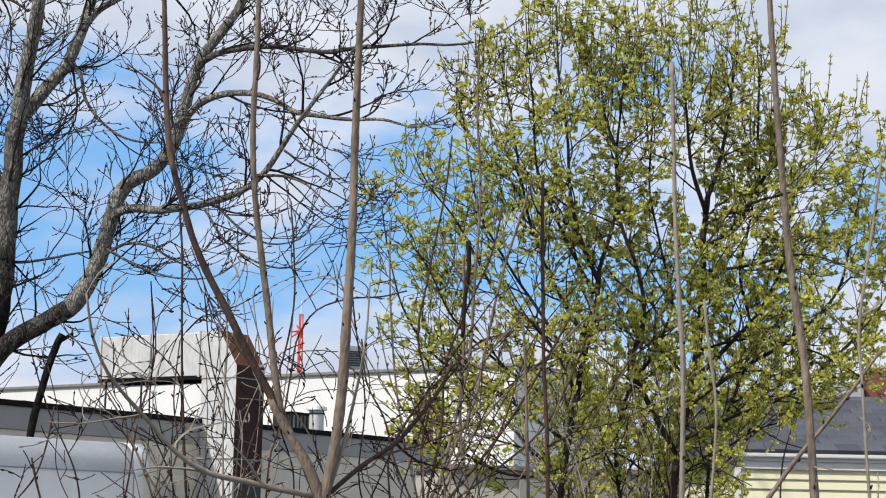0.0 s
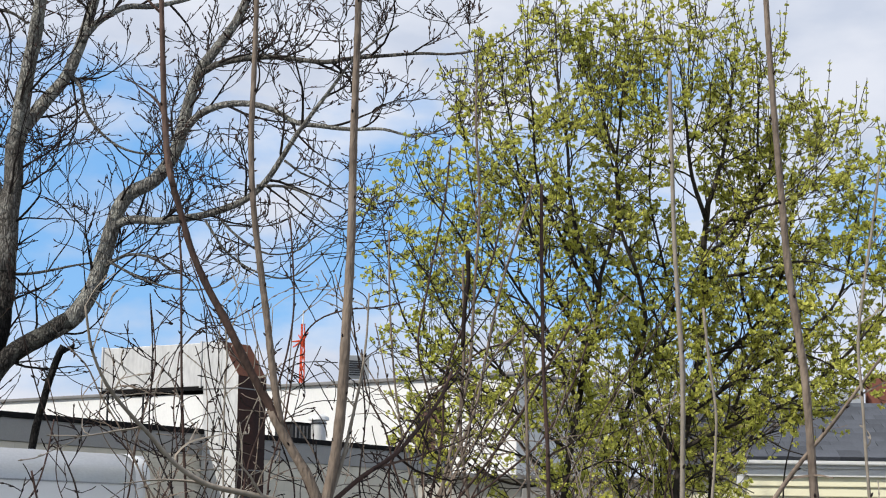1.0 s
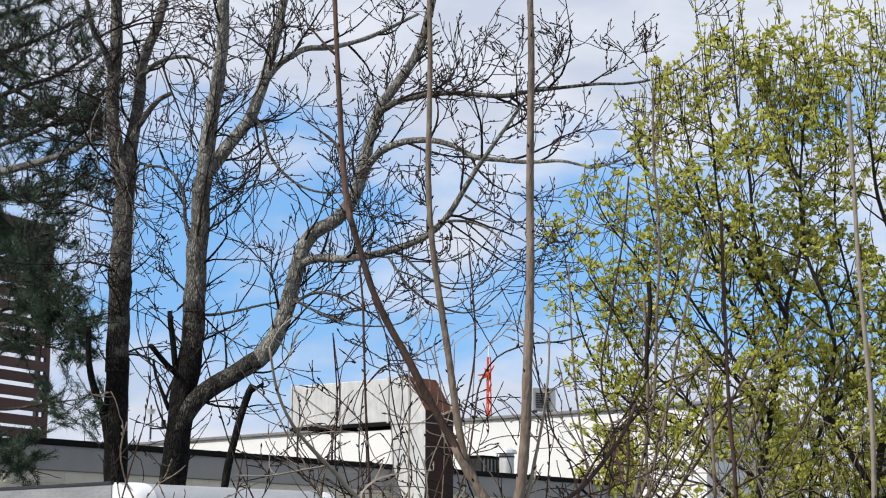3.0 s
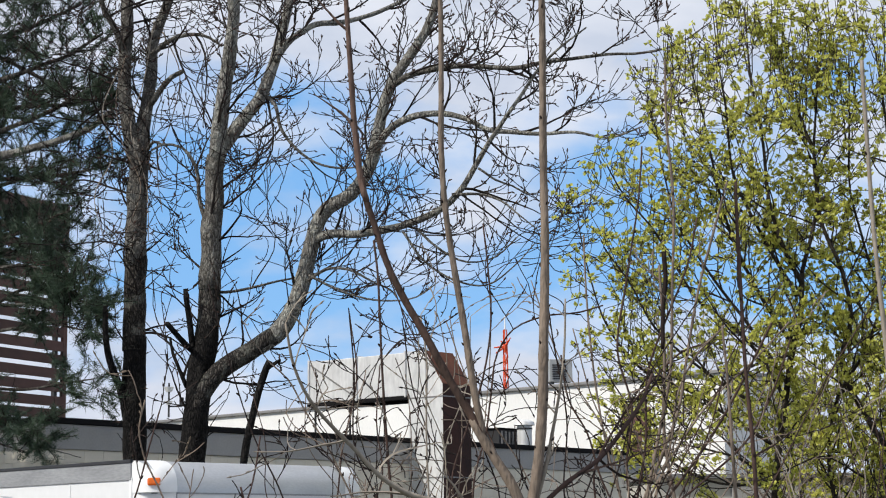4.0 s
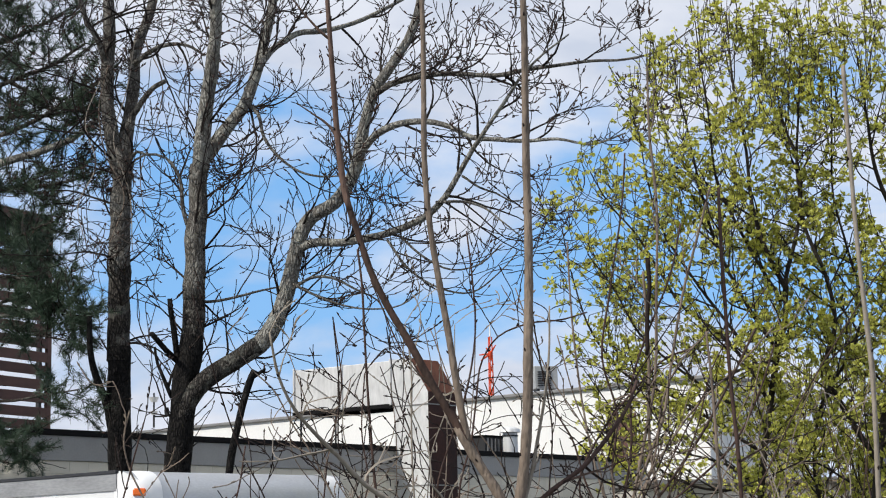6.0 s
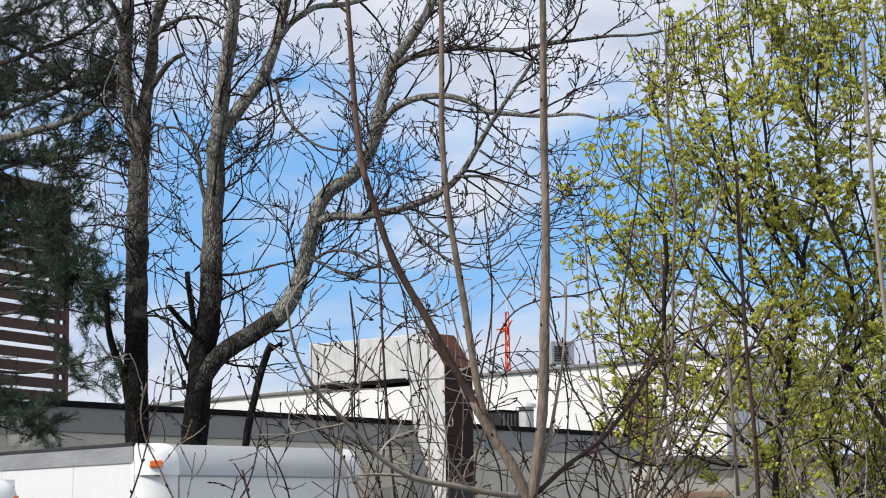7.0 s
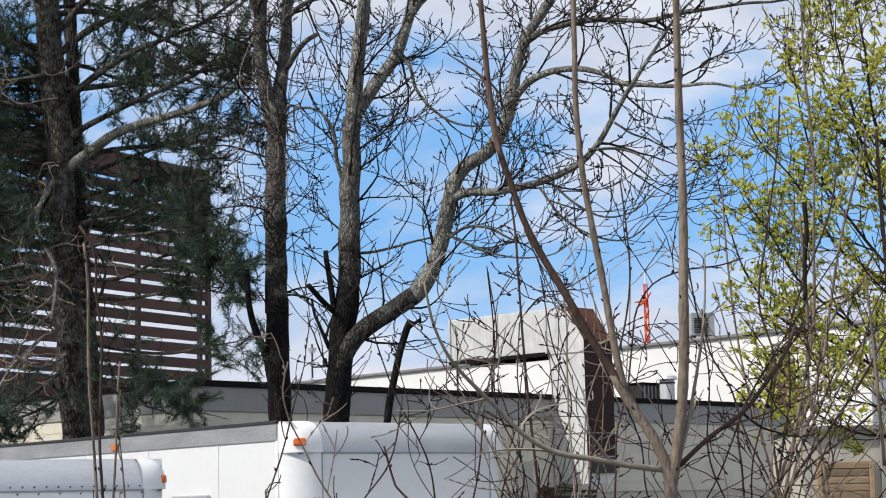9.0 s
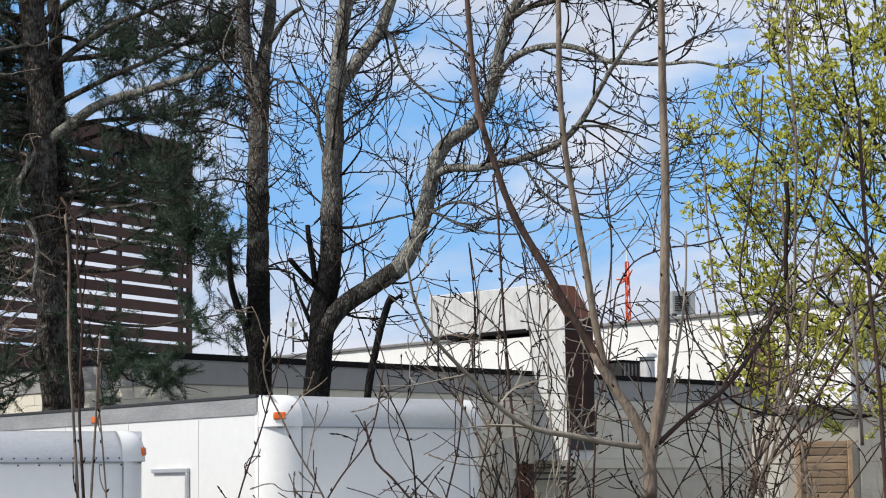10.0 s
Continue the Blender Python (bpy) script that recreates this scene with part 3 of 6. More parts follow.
# ---- garage with siding ----
GA = (6.992, 26.08, 3.597)
garage = thing("garage", pose(GA[0], GA[1], 0, 0, 0, -6), "cream clapboard garage with a grey shingle roof", "garage")
GZ = GA[2] - 0.02
GW, GD, GR = 6.4, 6.0, 1.0
part("wall", box(0.02, 0.03, 0, GW - 0.02, GD, GZ), M_siding, garage)
bl = None
for k in range(23):
    if bl is None:
        ob = part("siding_board", prism([(0.0, 0), (-0.040, 0), (-0.040, 0.012), (-0.006, 0.146), (0.0, 0.146)], 0.09, GW - 0.09), M_siding, garage)
        ob.data.transform(Matrix(((0, 1, 0, 0), (1, 0, 0, 0), (0, 0, 1, 0), (0, 0, 0, 1))))
        ob.data.flip_normals()
        bl = ob.data
    else:
        ob = part("siding_board", bl, M_siding, garage)
    ob.location = (0, 0.028, GZ - 0.13 - 0.142 * (k + 1))
for x in (0.0, GW - 0.09):
    part("corner_board", box(x, -0.042, 0, x + 0.09, 0.06, GZ - 0.135, 0.005), M_trim, garage, "white corner board")
part("fascia", box(-0.25, -0.085, GZ - 0.02, GW + 0.25, -0.065, GZ + 0.10, 0.004), M_trim, garage, "white eaves board")
part("gutter", box(-0.25, -0.15, GZ + 0.03, GW + 0.25, -0.087, GZ + 0.10, 0.02), M_trim, garage, "white gutter")
part("soffit", box(-0.25, -0.063, GZ - 0.02, GW + 0.25, 0.03, GZ), M_trim, garage)
part("frieze", box(0.0, -0.045, GZ - 0.13, GW, 0.028, GZ - 0.022), M_trim, garage)
part("roof", prism([(-0.13, GZ + 0.09), (GD / 2, GZ + 0.09 + GR), (GD + 0.3, GZ + 0.09), (GD + 0.3, GZ + 0.03), (-0.13, GZ + 0.03)], -0.25, GW + 0.25), M_shingle, garage, "grey shingle roof").matrix_local = Matrix(((0, 1, 0, 0), (1, 0, 0, 0), (0, 0, 1, 0), (0, 0, 0, 1)))
slope = math.atan2(GR, GD / 2 + 0.13)
rl = math.hypot(GR, GD / 2 + 0.13)
rng = random.Random(5)
sm = {}
rows_n = 12
for r in range(rows_n):
    for c in range(20):
        kind_s = rng.randint(0, 2)
        if kind_s not in sm:
            ob = part("shingle", box(0, 0, 0.0, 0.338, rl / rows_n + 0.03, 0.040 + 0.008 * kind_s), M_shingle, garage)
            sm[kind_s] = ob.data
        else:
            ob = part("shingle", sm[kind_s], M_shingle, garage)
        x = -0.25 + 0.342 * c + (0.16 if r % 2 else 0)
        ob.matrix_local = pose(0, -0.13, GZ + 0.094) @ pose(0, 0, 0, math.degrees(slope)) @ pose(x, r * rl / rows_n - 0.02, 0.006 + 0.001 * (r % 2), 4.0)
part("ridge_cap", box(-0.26, GD / 2 - 0.1, GZ + GR + 0.09, GW + 0.26, GD / 2 + 0.1, GZ + GR + 0.13, 0.015), M_cap, garage)
# white chimney pot and brick chimney of a house beyond
v = (12.569, 37.975, 5.407)
far_house = thing("distant_house", pose(v[0], v[1], 0, 0, 0, -15), "distant pale house end beyond the garage with a brick chimney", "house")
part("wall", box(-0.3, 0, 0, 0.35, 3, (12.571, 37.974, 5.802)[2]), M_alu, far_house)
part("chimney", box(0.45, 0.2, 0, 1.25, 0.9, (13.092, 37.798, 6.131)[2], 0.02), M_brick, far_house, "red brick chimney")


# ---- box trucks ----
def box_truck(m, width, length, top, r, label, rivets):
    """A box truck: rounded nose and corner posts, side panels, rails, cab, chassis and wheels."""
    ob = thing("box_truck", m, label, "truck", group="parked box trucks")
    low = top - 2.35
    b = box(0, 0, low, width, length, top)
    def is_round(e):
        a, c = e.verts[0].co, e.verts[1].co
        mid = (a + c) / 2
        vertical = abs(a.z - c.z) > 0.1
        return (vertical and mid.y < 0.01) or (abs(a.x - c.x) > 0.1 and mid.y < 0.01 and mid.z > top - 0.01)
    bmesh.ops.bevel(b, geom=[e for e in b.edges if is_round(e)], offset=r, segments=10, profile=0.5, affect="EDGES")
    small = [e for e in b.edges if abs((e.verts[0].co.z + e.verts[1].co.z) / 2 - top) < 0.01 and abs(e.verts[0].co.y - e.verts[1].co.y) > 0.6]
    bmesh.ops.bevel(b, geom=small, offset=0.03, segments=3, profile=0.5, affect="EDGES")
    for f in b.faces:
        c = f.calc_center_median()
        side_zone = c.x < r * 0.98 or c.x > width - r * 0.98
        if c.y < r * 0.98 and side_zone and c.z > top - r - 0.01:
            f.material_index = 9
        elif c.y < r * 0.98 and side_zone:
            f.material_index = 1 if c.x < width / 2 else 4
        elif c.z > top - r - 0.01 and c.y < r * 0.98:
            f.material_index = 3
        else:
            f.material_index = 0
    for idx, (nm, mt, lb) in enumerate((("body", M_truck, "white box body"), ("corner_post", M_cap_white, "white rounded corner post"), ("skip", None, ""), ("nose", M_alu, "rounded grey metal top edge"), ("corner_post", M_cap_white, "white rounded corner post"))):
        if nm == "skip":
            continue
        cp = b.copy()
        bmesh.ops.delete(cp, geom=[f for f in cp.faces if f.material_index != idx], context="FACES")
        for f in cp.faces:
            f.material_index = 0
        part(nm, cp, mt, ob, lb, smooth=idx > 0)
    b.free()
    # rounded moulded corners over a closed front frame
    part("front_frame", box(0.004, r, low + 0.01, width - 0.004, r + 0.05, top - 0.004), M_rail, ob)
    for cx, sx in ((r, -1), (width - r, 1)):
        cap = bmesh.new()
        n = 14
        grid = []
        for i in range(n + 1):
            a = math.pi / 2 * i / n * 0.99999
            row = []
            for k in range(n + 1):
                c = math.pi / 2 * k / n * 0.99999
                row.append(cap.verts.new((cx + sx * (r + 0.004) * (math.cos(a) ** 0.45) * (math.sin(c) ** 0.6), r + 0.01 - (r + 0.012) * (math.cos(a) ** 0.8) * (math.cos(c) ** 0.6), top - r + (r + 0.006) * (math.sin(a) ** 0.75))))
            grid.append(row)
        for i in range(n):
            for k in range(n):
                cap.faces.new((grid[i][k], grid[i][k + 1], grid[i + 1][k + 1], grid[i + 1][k]))
        bmesh.ops.remove_doubles(cap, verts=cap.verts, dist=0.0005)
        bmesh.ops.recalc_face_normals(cap, faces=cap.faces)
        part("corner_cap", cap, M_cap_white, ob, "white moulded top corner", smooth=True)
    for x in (0.004, width - r):
        part("cap_trim", box(x + r * 0.25, r * 0.2, top - r - 0.012, x + r * 0.75, r - 0.01, top - r - 0.002), M_rail, ob)
    part("top_rail", box(-0.012, r + 0.002, top - 0.17, -0.002, length, top - 0.02, 0.003), M_rail, ob, "scuffed aluminium top rail")
    part("drip_edge", box(-0.02, r + 0.002, top - 0.022, 0.015, length, top + 0.008, 0.004), M_dark, ob)
    part("seam", box(r, -0.008, top - r - 0.012, width - r, -0.001, top - r + 0.002), M_rail, ob)
    for x in (r - 0.012, width - r - 0.002):
        part("seam", box(x, -0.006, low, x + 0.010, 0.004, top - r), M_rail, ob)
    part("post_trim", box(-0.008, r - 0.01, low, -0.001, r + 0.03, top - 0.15), M_cap_white, ob)
    for k in range(1, 5):
        part("panel_seam", box(-0.004, k * 1.22, low + 0.02, -0.001, k * 1.22 + 0.025, top - 0.152), M_truck, ob)
    part("marker_lamp", box(-0.055, -0.028, -0.032, 0.055, 0.028, 0.032, 0.012), M_amber, ob, "amber marker lamp").matrix_local = pose(r * 0.24, r * 0.17, top - 0.19, -8, 0, -40)
    if rivets:
        part("marker_lamp", box(-0.04, -0.02, -0.03, 0.04, 0.02, 0.03, 0.012), M_amber, ob).matrix_local = pose(width - r * 0.2, r * 0.26, top - 0.15, -5, 0, 52)
    part("side_lamp", box(-0.03, 3.0, top - 0.15, -0.013, 3.11, top - 0.09, 0.006), M_amber, ob)
    if rivets:
        for zz, every in ((top - r + 0.025, 0.085), (top - r - 0.022, 0.15)):
            rv = bmesh.new()
            x = r
            while x < width - r:
                q = bmesh.ops.create_icosphere(rv, subdivisions=1, radius=0.007)
                bmesh.ops.translate(rv, verts=q["verts"], vec=(x, -0.006, zz))
                x += every
            part("rivets", rv, M_dark, ob, "row of dark rivets")
    else:
        # frame fixed on the side panel
        part("bracket", box(-0.035, 1.36, top - 0.66, -0.006, 1.98, top - 0.62, 0.006), M_alu, ob, "grey bracket on the side")
        part("bracket", box(-0.035, 1.36, top - 1.2, -0.006, 1.40, top - 0.662, 0.006), M_alu, ob)
    # cab, chassis and wheels
    cab_top = top - 0.62 if rivets else 2.2
    cab = prism([(-0.02, 0.55), (-0.02, cab_top), (-0.75, cab_top + 0.0), (-1.15, cab_top - 0.62), (-1.9, cab_top - 0.8), (-1.95, 0.55)], 0.15, width - 0.15)
    cab.transform(Matrix(((0, 1, 0, 0), (1, 0, 0, 0), (0, 0, 1, 0), (0, 0, 0, 1))))
    bmesh.ops.recalc_face_normals(cab, faces=cab.faces)
    bmesh.ops.bevel(cab, geom=list(cab.edges), offset=0.07, segments=3, profile=0.5, affect="EDGES")
    part("cab", cab, M_truck, ob, "white cab", smooth=True)
    part("chassis", box(0.5, -1.8, 0.45, width - 0.5, length - 0.2, low - 0.01), M_dark, ob)
    for x in (0.1, width - 0.38):
        for y in (-1.2, length - 1.6):
            w = cylinder(bmesh.new(), (0, 0, 0), 0.4, 0.4, 0.28, 24)
            wo = part("wheel", w, M_cap, ob, "black tyre")
            wo.matrix_local = pose(x, y, 0.4, 0, 90, 0)
            part("rim", cylinder(bmesh.new(), (0, 0, -0.01), 0.24, 0.22, 0.30, 20), M_alu, wo)
    return ob


T1 = (-2.594, 15.885, 3.176)
box_truck(pose(T1[0], T1[1], 0, 0, 0, 45), 2.5, 6.6, 3.2, 0.28, "white box truck with amber lamps parked beside another", False)
T2 = (-3.027, 13.047, 2.762)
T2W = 2.25
T2A = 36.0
box_truck(pose(T2[0] - T2W * math.cos(radians(T2A)), T2[1] - T2W * math.sin(radians(T2A)), 0, 0, 0, T2A), T2W, 4.4, 2.815, 0.22, "smaller white box truck with riveted front parked nearer", True)


# ---- trees ----
def bare_tree(name, label, limbs, seed, every, length, lift, up, fork=(0.5, 1.1), curl=1.4):
    """limbs: (name, points, r0, r1, material, level of side twigs)."""
    base = limbs[0][1][0]
    ob = thing(name, pose(base[0], base[1], 0), label, "tree", group="bare trees behind the trucks")
    inv = Matrix.Translation((-base[0], -base[1], 0))
    twigs, buds, ends = Soup(), Soup(), []
    rng = random.Random(seed)
    for i, (nm, pts, r0, r1, mt, lv) in enumerate(limbs):
        pts = [inv @ Vector(q) for q in pts]
        me, path, radii = limb_mesh(nm, pts, r0, r1, step=0.10, sides=12, rough=0.10, seed=seed + i)
        part(nm, me, mt, ob, smooth=True)
        if lv:
            sprout(twigs, path, radii, every, length, lv, rng, up=up, start=0.05 if nm != "trunk" else 0.35, lift=lift, thin=0.0058, size=0.36, kids=4, wobble=0.11, tips=ends, fork=fork, curl=curl)
    # short spurs that stand off the finest twigs
    for p, d, level in list(ends):
        if level == 0 and rng.random() < 0.14:
            w = (turned(d, rng.uniform(0.5, 1.1), rng) + Vector((0, 0, 0.35))).normalized()
            q = p + w * rng.uniform(0.05, 0.13)
            twigs.tube([p, (p + q) / 2 + Vector((rng.gauss(0, 0.008), 0, 0)), q], [0.0062, 0.0055, 0.005], 3)
            ends.append((q, w, 0))
    tagged(part("twig_spray", twigs.mesh("twig_spray"), M_twig, ob, "fine bare twigs"), kind="stuff")
    for p, d, level in ends:
        if level == 0 and rng.random() < 0.3:
            w = turned(d, rng.uniform(0, 0.9), rng)
            buds.tube([p, p + w * 0.018, p + w * rng.uniform(0.035, 0.06)], [0.006, 0.012, 0.003], 4)
    if buds.v:
        tagged(part("bud_spray", buds.mesh("bud_spray"), M_stem_red, ob, "swelling reddish-brown buds"), kind="stuff")
    return ob


def grounded(pts):
    p = pts[0]
    return [(p[0], p[1], -0.1)] + pts


D = 24.0
bare_tree("bare_tree", "large bare tree with grey bark and a long curving limb", [
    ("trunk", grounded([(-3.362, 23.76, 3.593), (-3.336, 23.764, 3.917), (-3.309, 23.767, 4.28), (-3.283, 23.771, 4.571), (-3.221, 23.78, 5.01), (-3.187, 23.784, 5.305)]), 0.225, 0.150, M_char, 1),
    ("middle_trunk", [(-3.249, 23.776, 4.827), (-3.221, 23.78, 5.01), (-3.187, 23.784, 5.342), (-3.16, 23.788, 5.749), (-3.154, 23.789, 5.972)], 0.156, 0.140, M_bark_scorched, 1),
    ("upper_trunk", [(-3.161, 23.788, 5.786), (-3.154, 23.789, 5.972), (-3.148, 23.789, 6.121), (-3.129, 23.792, 6.645), (-3.09, 23.797, 7.553)], 0.142, 0.122, M_bark_dark, 2),
    ("limb", [(-3.089, 23.797, 7.477), (-3.022, 23.604, 7.964), (-2.906, 23.417, 8.6), (-2.825, 23.226, 9.078), (-2.789, 23.029, 9.701), (-2.731, 22.834, 10.32)], 0.115, 0.06, M_bark, 2),
    ("limb", [(-3.046, 23.803, 7.629), (-2.815, 23.915, 7.995), (-2.565, 24.028, 8.365), (-2.386, 24.13, 8.856), (-2.265, 24.225, 9.353), (-2.158, 24.319, 9.936), (-2.026, 24.414, 10.609)], 0.095, 0.05, M_bark, 2),
    ("limb_base", [(-3.357, 23.761, 3.953), (-3.252, 23.715, 4.384), (-3.103, 23.674, 4.618), (-2.846, 23.646, 4.808), (-2.588, 23.616, 4.961), (-2.295, 23.586, 5.143)], 0.128, 0.116, M_bark_scorched, 1),
    ("limb", [(-2.515, 23.614, 5.003), (-2.295, 23.586, 5.143), (-2.037, 23.56, 5.516), (-1.909, 23.521, 5.913), (-1.81, 23.478, 6.31), (-1.733, 23.434, 6.56), (-1.584, 23.395, 6.758), (-1.289, 23.363, 6.947), (-1.088, 23.323, 7.196), (-0.952, 23.28, 7.594), (-0.873, 23.233, 7.992), (-0.758, 23.187, 8.354), (-0.534, 23.143, 8.677), (-0.31, 23.098, 9.0), (-0.18, 23.049, 9.361), (-0.041, 23.0, 9.875)], 0.118, 0.05, M_bark, 2),
    ("branch", [(-1.763, 23.432, 6.353), (-1.508, 23.334, 6.428), (-1.177, 23.238, 6.385), (-0.74, 23.141, 6.449), (-0.377, 23.035, 6.541), (-0.124, 22.923, 6.647), (0.13, 22.807, 6.889), (0.348, 22.69, 7.224), (0.492, 22.572, 7.449), (0.743, 22.45, 7.779), (0.957, 22.327, 8.07), (1.132, 22.203, 8.288), (1.375, 22.074, 8.501), (1.685, 21.937, 8.708)], 0.060, 0.010, M_bark, 2),
    ("branch", [(-0.985, 23.178, 7.475), (-0.724, 23.068, 7.765), (-0.43, 22.955, 7.867), (-0.105, 22.84, 7.864), (0.215, 22.719, 7.764), (0.495, 22.595, 7.585), (0.844, 22.465, 7.521), (1.154, 22.331, 7.471), (1.529, 22.189, 7.454), (1.931, 22.038, 7.342), (2.333, 21.879, 7.44)], 0.05, 0.009, M_bark, 2),
    ("branch", [(-0.777, 23.086, 8.269), (-0.57, 22.992, 8.391), (-0.278, 22.898, 8.436), (0.084, 22.8, 8.478), (0.441, 22.696, 8.43), (0.795, 22.587, 8.38), (1.182, 22.47, 8.416), (1.564, 22.347, 8.428), (1.977, 22.214, 8.443), (2.383, 22.074, 8.412), (2.786, 21.927, 8.472), (3.19, 21.771, 8.707)], 0.042, 0.008, M_bark_dark, 2),
    ("branch", [(-2.324, 23.885, 8.868), (-2.114, 24.072, 9.228), (-1.823, 24.263, 9.452), (-1.451, 24.456, 9.549), (-1.071, 24.642, 9.71), (-0.684, 24.823, 9.945), (-0.289, 24.998, 10.197)], 0.05, 0.02, M_bark, 2),
    ("branch", [(-2.503, 23.665, 8.39), (-2.291, 23.553, 8.168), (-2.205, 23.427, 7.835), (-2.012, 23.311, 7.543), (-1.749, 23.199, 7.329), (-1.452, 23.086, 7.227), (-1.157, 22.97, 7.213)], 0.028, 0.010, M_bark_dark, 2),
    ("branch", [(-3.182, 23.785, 5.749), (-2.943, 23.816, 5.749), (-2.616, 23.854, 5.809), (-2.251, 23.892, 5.898), (-1.883, 23.924, 5.972), (-1.662, 23.941, 6.03)], 0.022, 0.008, M_bark_dark, 2),
    ("branch", [(-1.858, 23.424, 5.824), (-1.62, 23.342, 5.955), (-1.326, 23.261, 5.938), (-1.035, 23.176, 5.775), (-0.747, 23.087, 5.614), (-0.605, 22.991, 5.312)], 0.022, 0.006, M_bark_dark, 2),
    ("branch", [(0.351, 22.998, 7.179), (0.56, 22.869, 7.003), (0.769, 22.738, 6.902), (0.973, 22.605, 6.764), (1.144, 22.472, 6.771)], 0.018, 0.006, M_bark_dark, 1),
    ("branch", [(-3.128, 23.792, 6.42), (-3.313, 23.767, 7.02), (-3.352, 23.761, 7.398), (-3.536, 23.734, 7.66), (-3.79, 23.695, 7.694), (-3.934, 23.671, 7.615)], 0.035, 0.015, M_bark_dark, 1),
    ("branch", [(0.012, 22.800, 6.807), (0.349, 22.675, 6.787), (0.623, 22.550, 6.670), (0.823, 22.425, 6.478), (1.052, 22.300, 6.260)], 0.02, 0.007, M_bark_dark, 1),
    ("branch", [(-0.439, 22.950, 6.400), (-0.194, 22.812, 6.147), (0.187, 22.675, 5.923), (0.535, 22.537, 5.963), (0.814, 22.400, 6.193)], 0.018, 0.007, M_bark_dark, 1),
    ("branch", [(-0.617, 22.950, 6.369), (-0.339, 22.820, 5.960), (0.042, 22.690, 5.696), (0.422, 22.560, 5.618), (0.770, 22.430, 5.835), (1.013, 22.300, 6.087)], 0.018, 0.007, M_bark_dark, 1),
    ("branch", [(-1.832, 23.300, 5.876), (-1.389, 23.125, 5.636), (-0.883, 22.950, 5.492), (-0.453, 22.775, 5.508), (-0.167, 22.600, 5.674)], 0.018, 0.007, M_bark_dark, 1),
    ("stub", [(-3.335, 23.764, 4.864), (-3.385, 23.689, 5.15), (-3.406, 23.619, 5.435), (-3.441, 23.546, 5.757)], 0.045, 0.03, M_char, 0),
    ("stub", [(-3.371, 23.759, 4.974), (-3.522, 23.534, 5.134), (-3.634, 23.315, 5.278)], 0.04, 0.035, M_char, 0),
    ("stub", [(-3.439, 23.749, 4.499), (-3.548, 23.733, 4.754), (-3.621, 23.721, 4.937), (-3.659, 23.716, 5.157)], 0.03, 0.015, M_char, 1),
], 11, 0.37, 1.35, 0.10, 0.15, fork=(0.3, 0.8), curl=1.0)
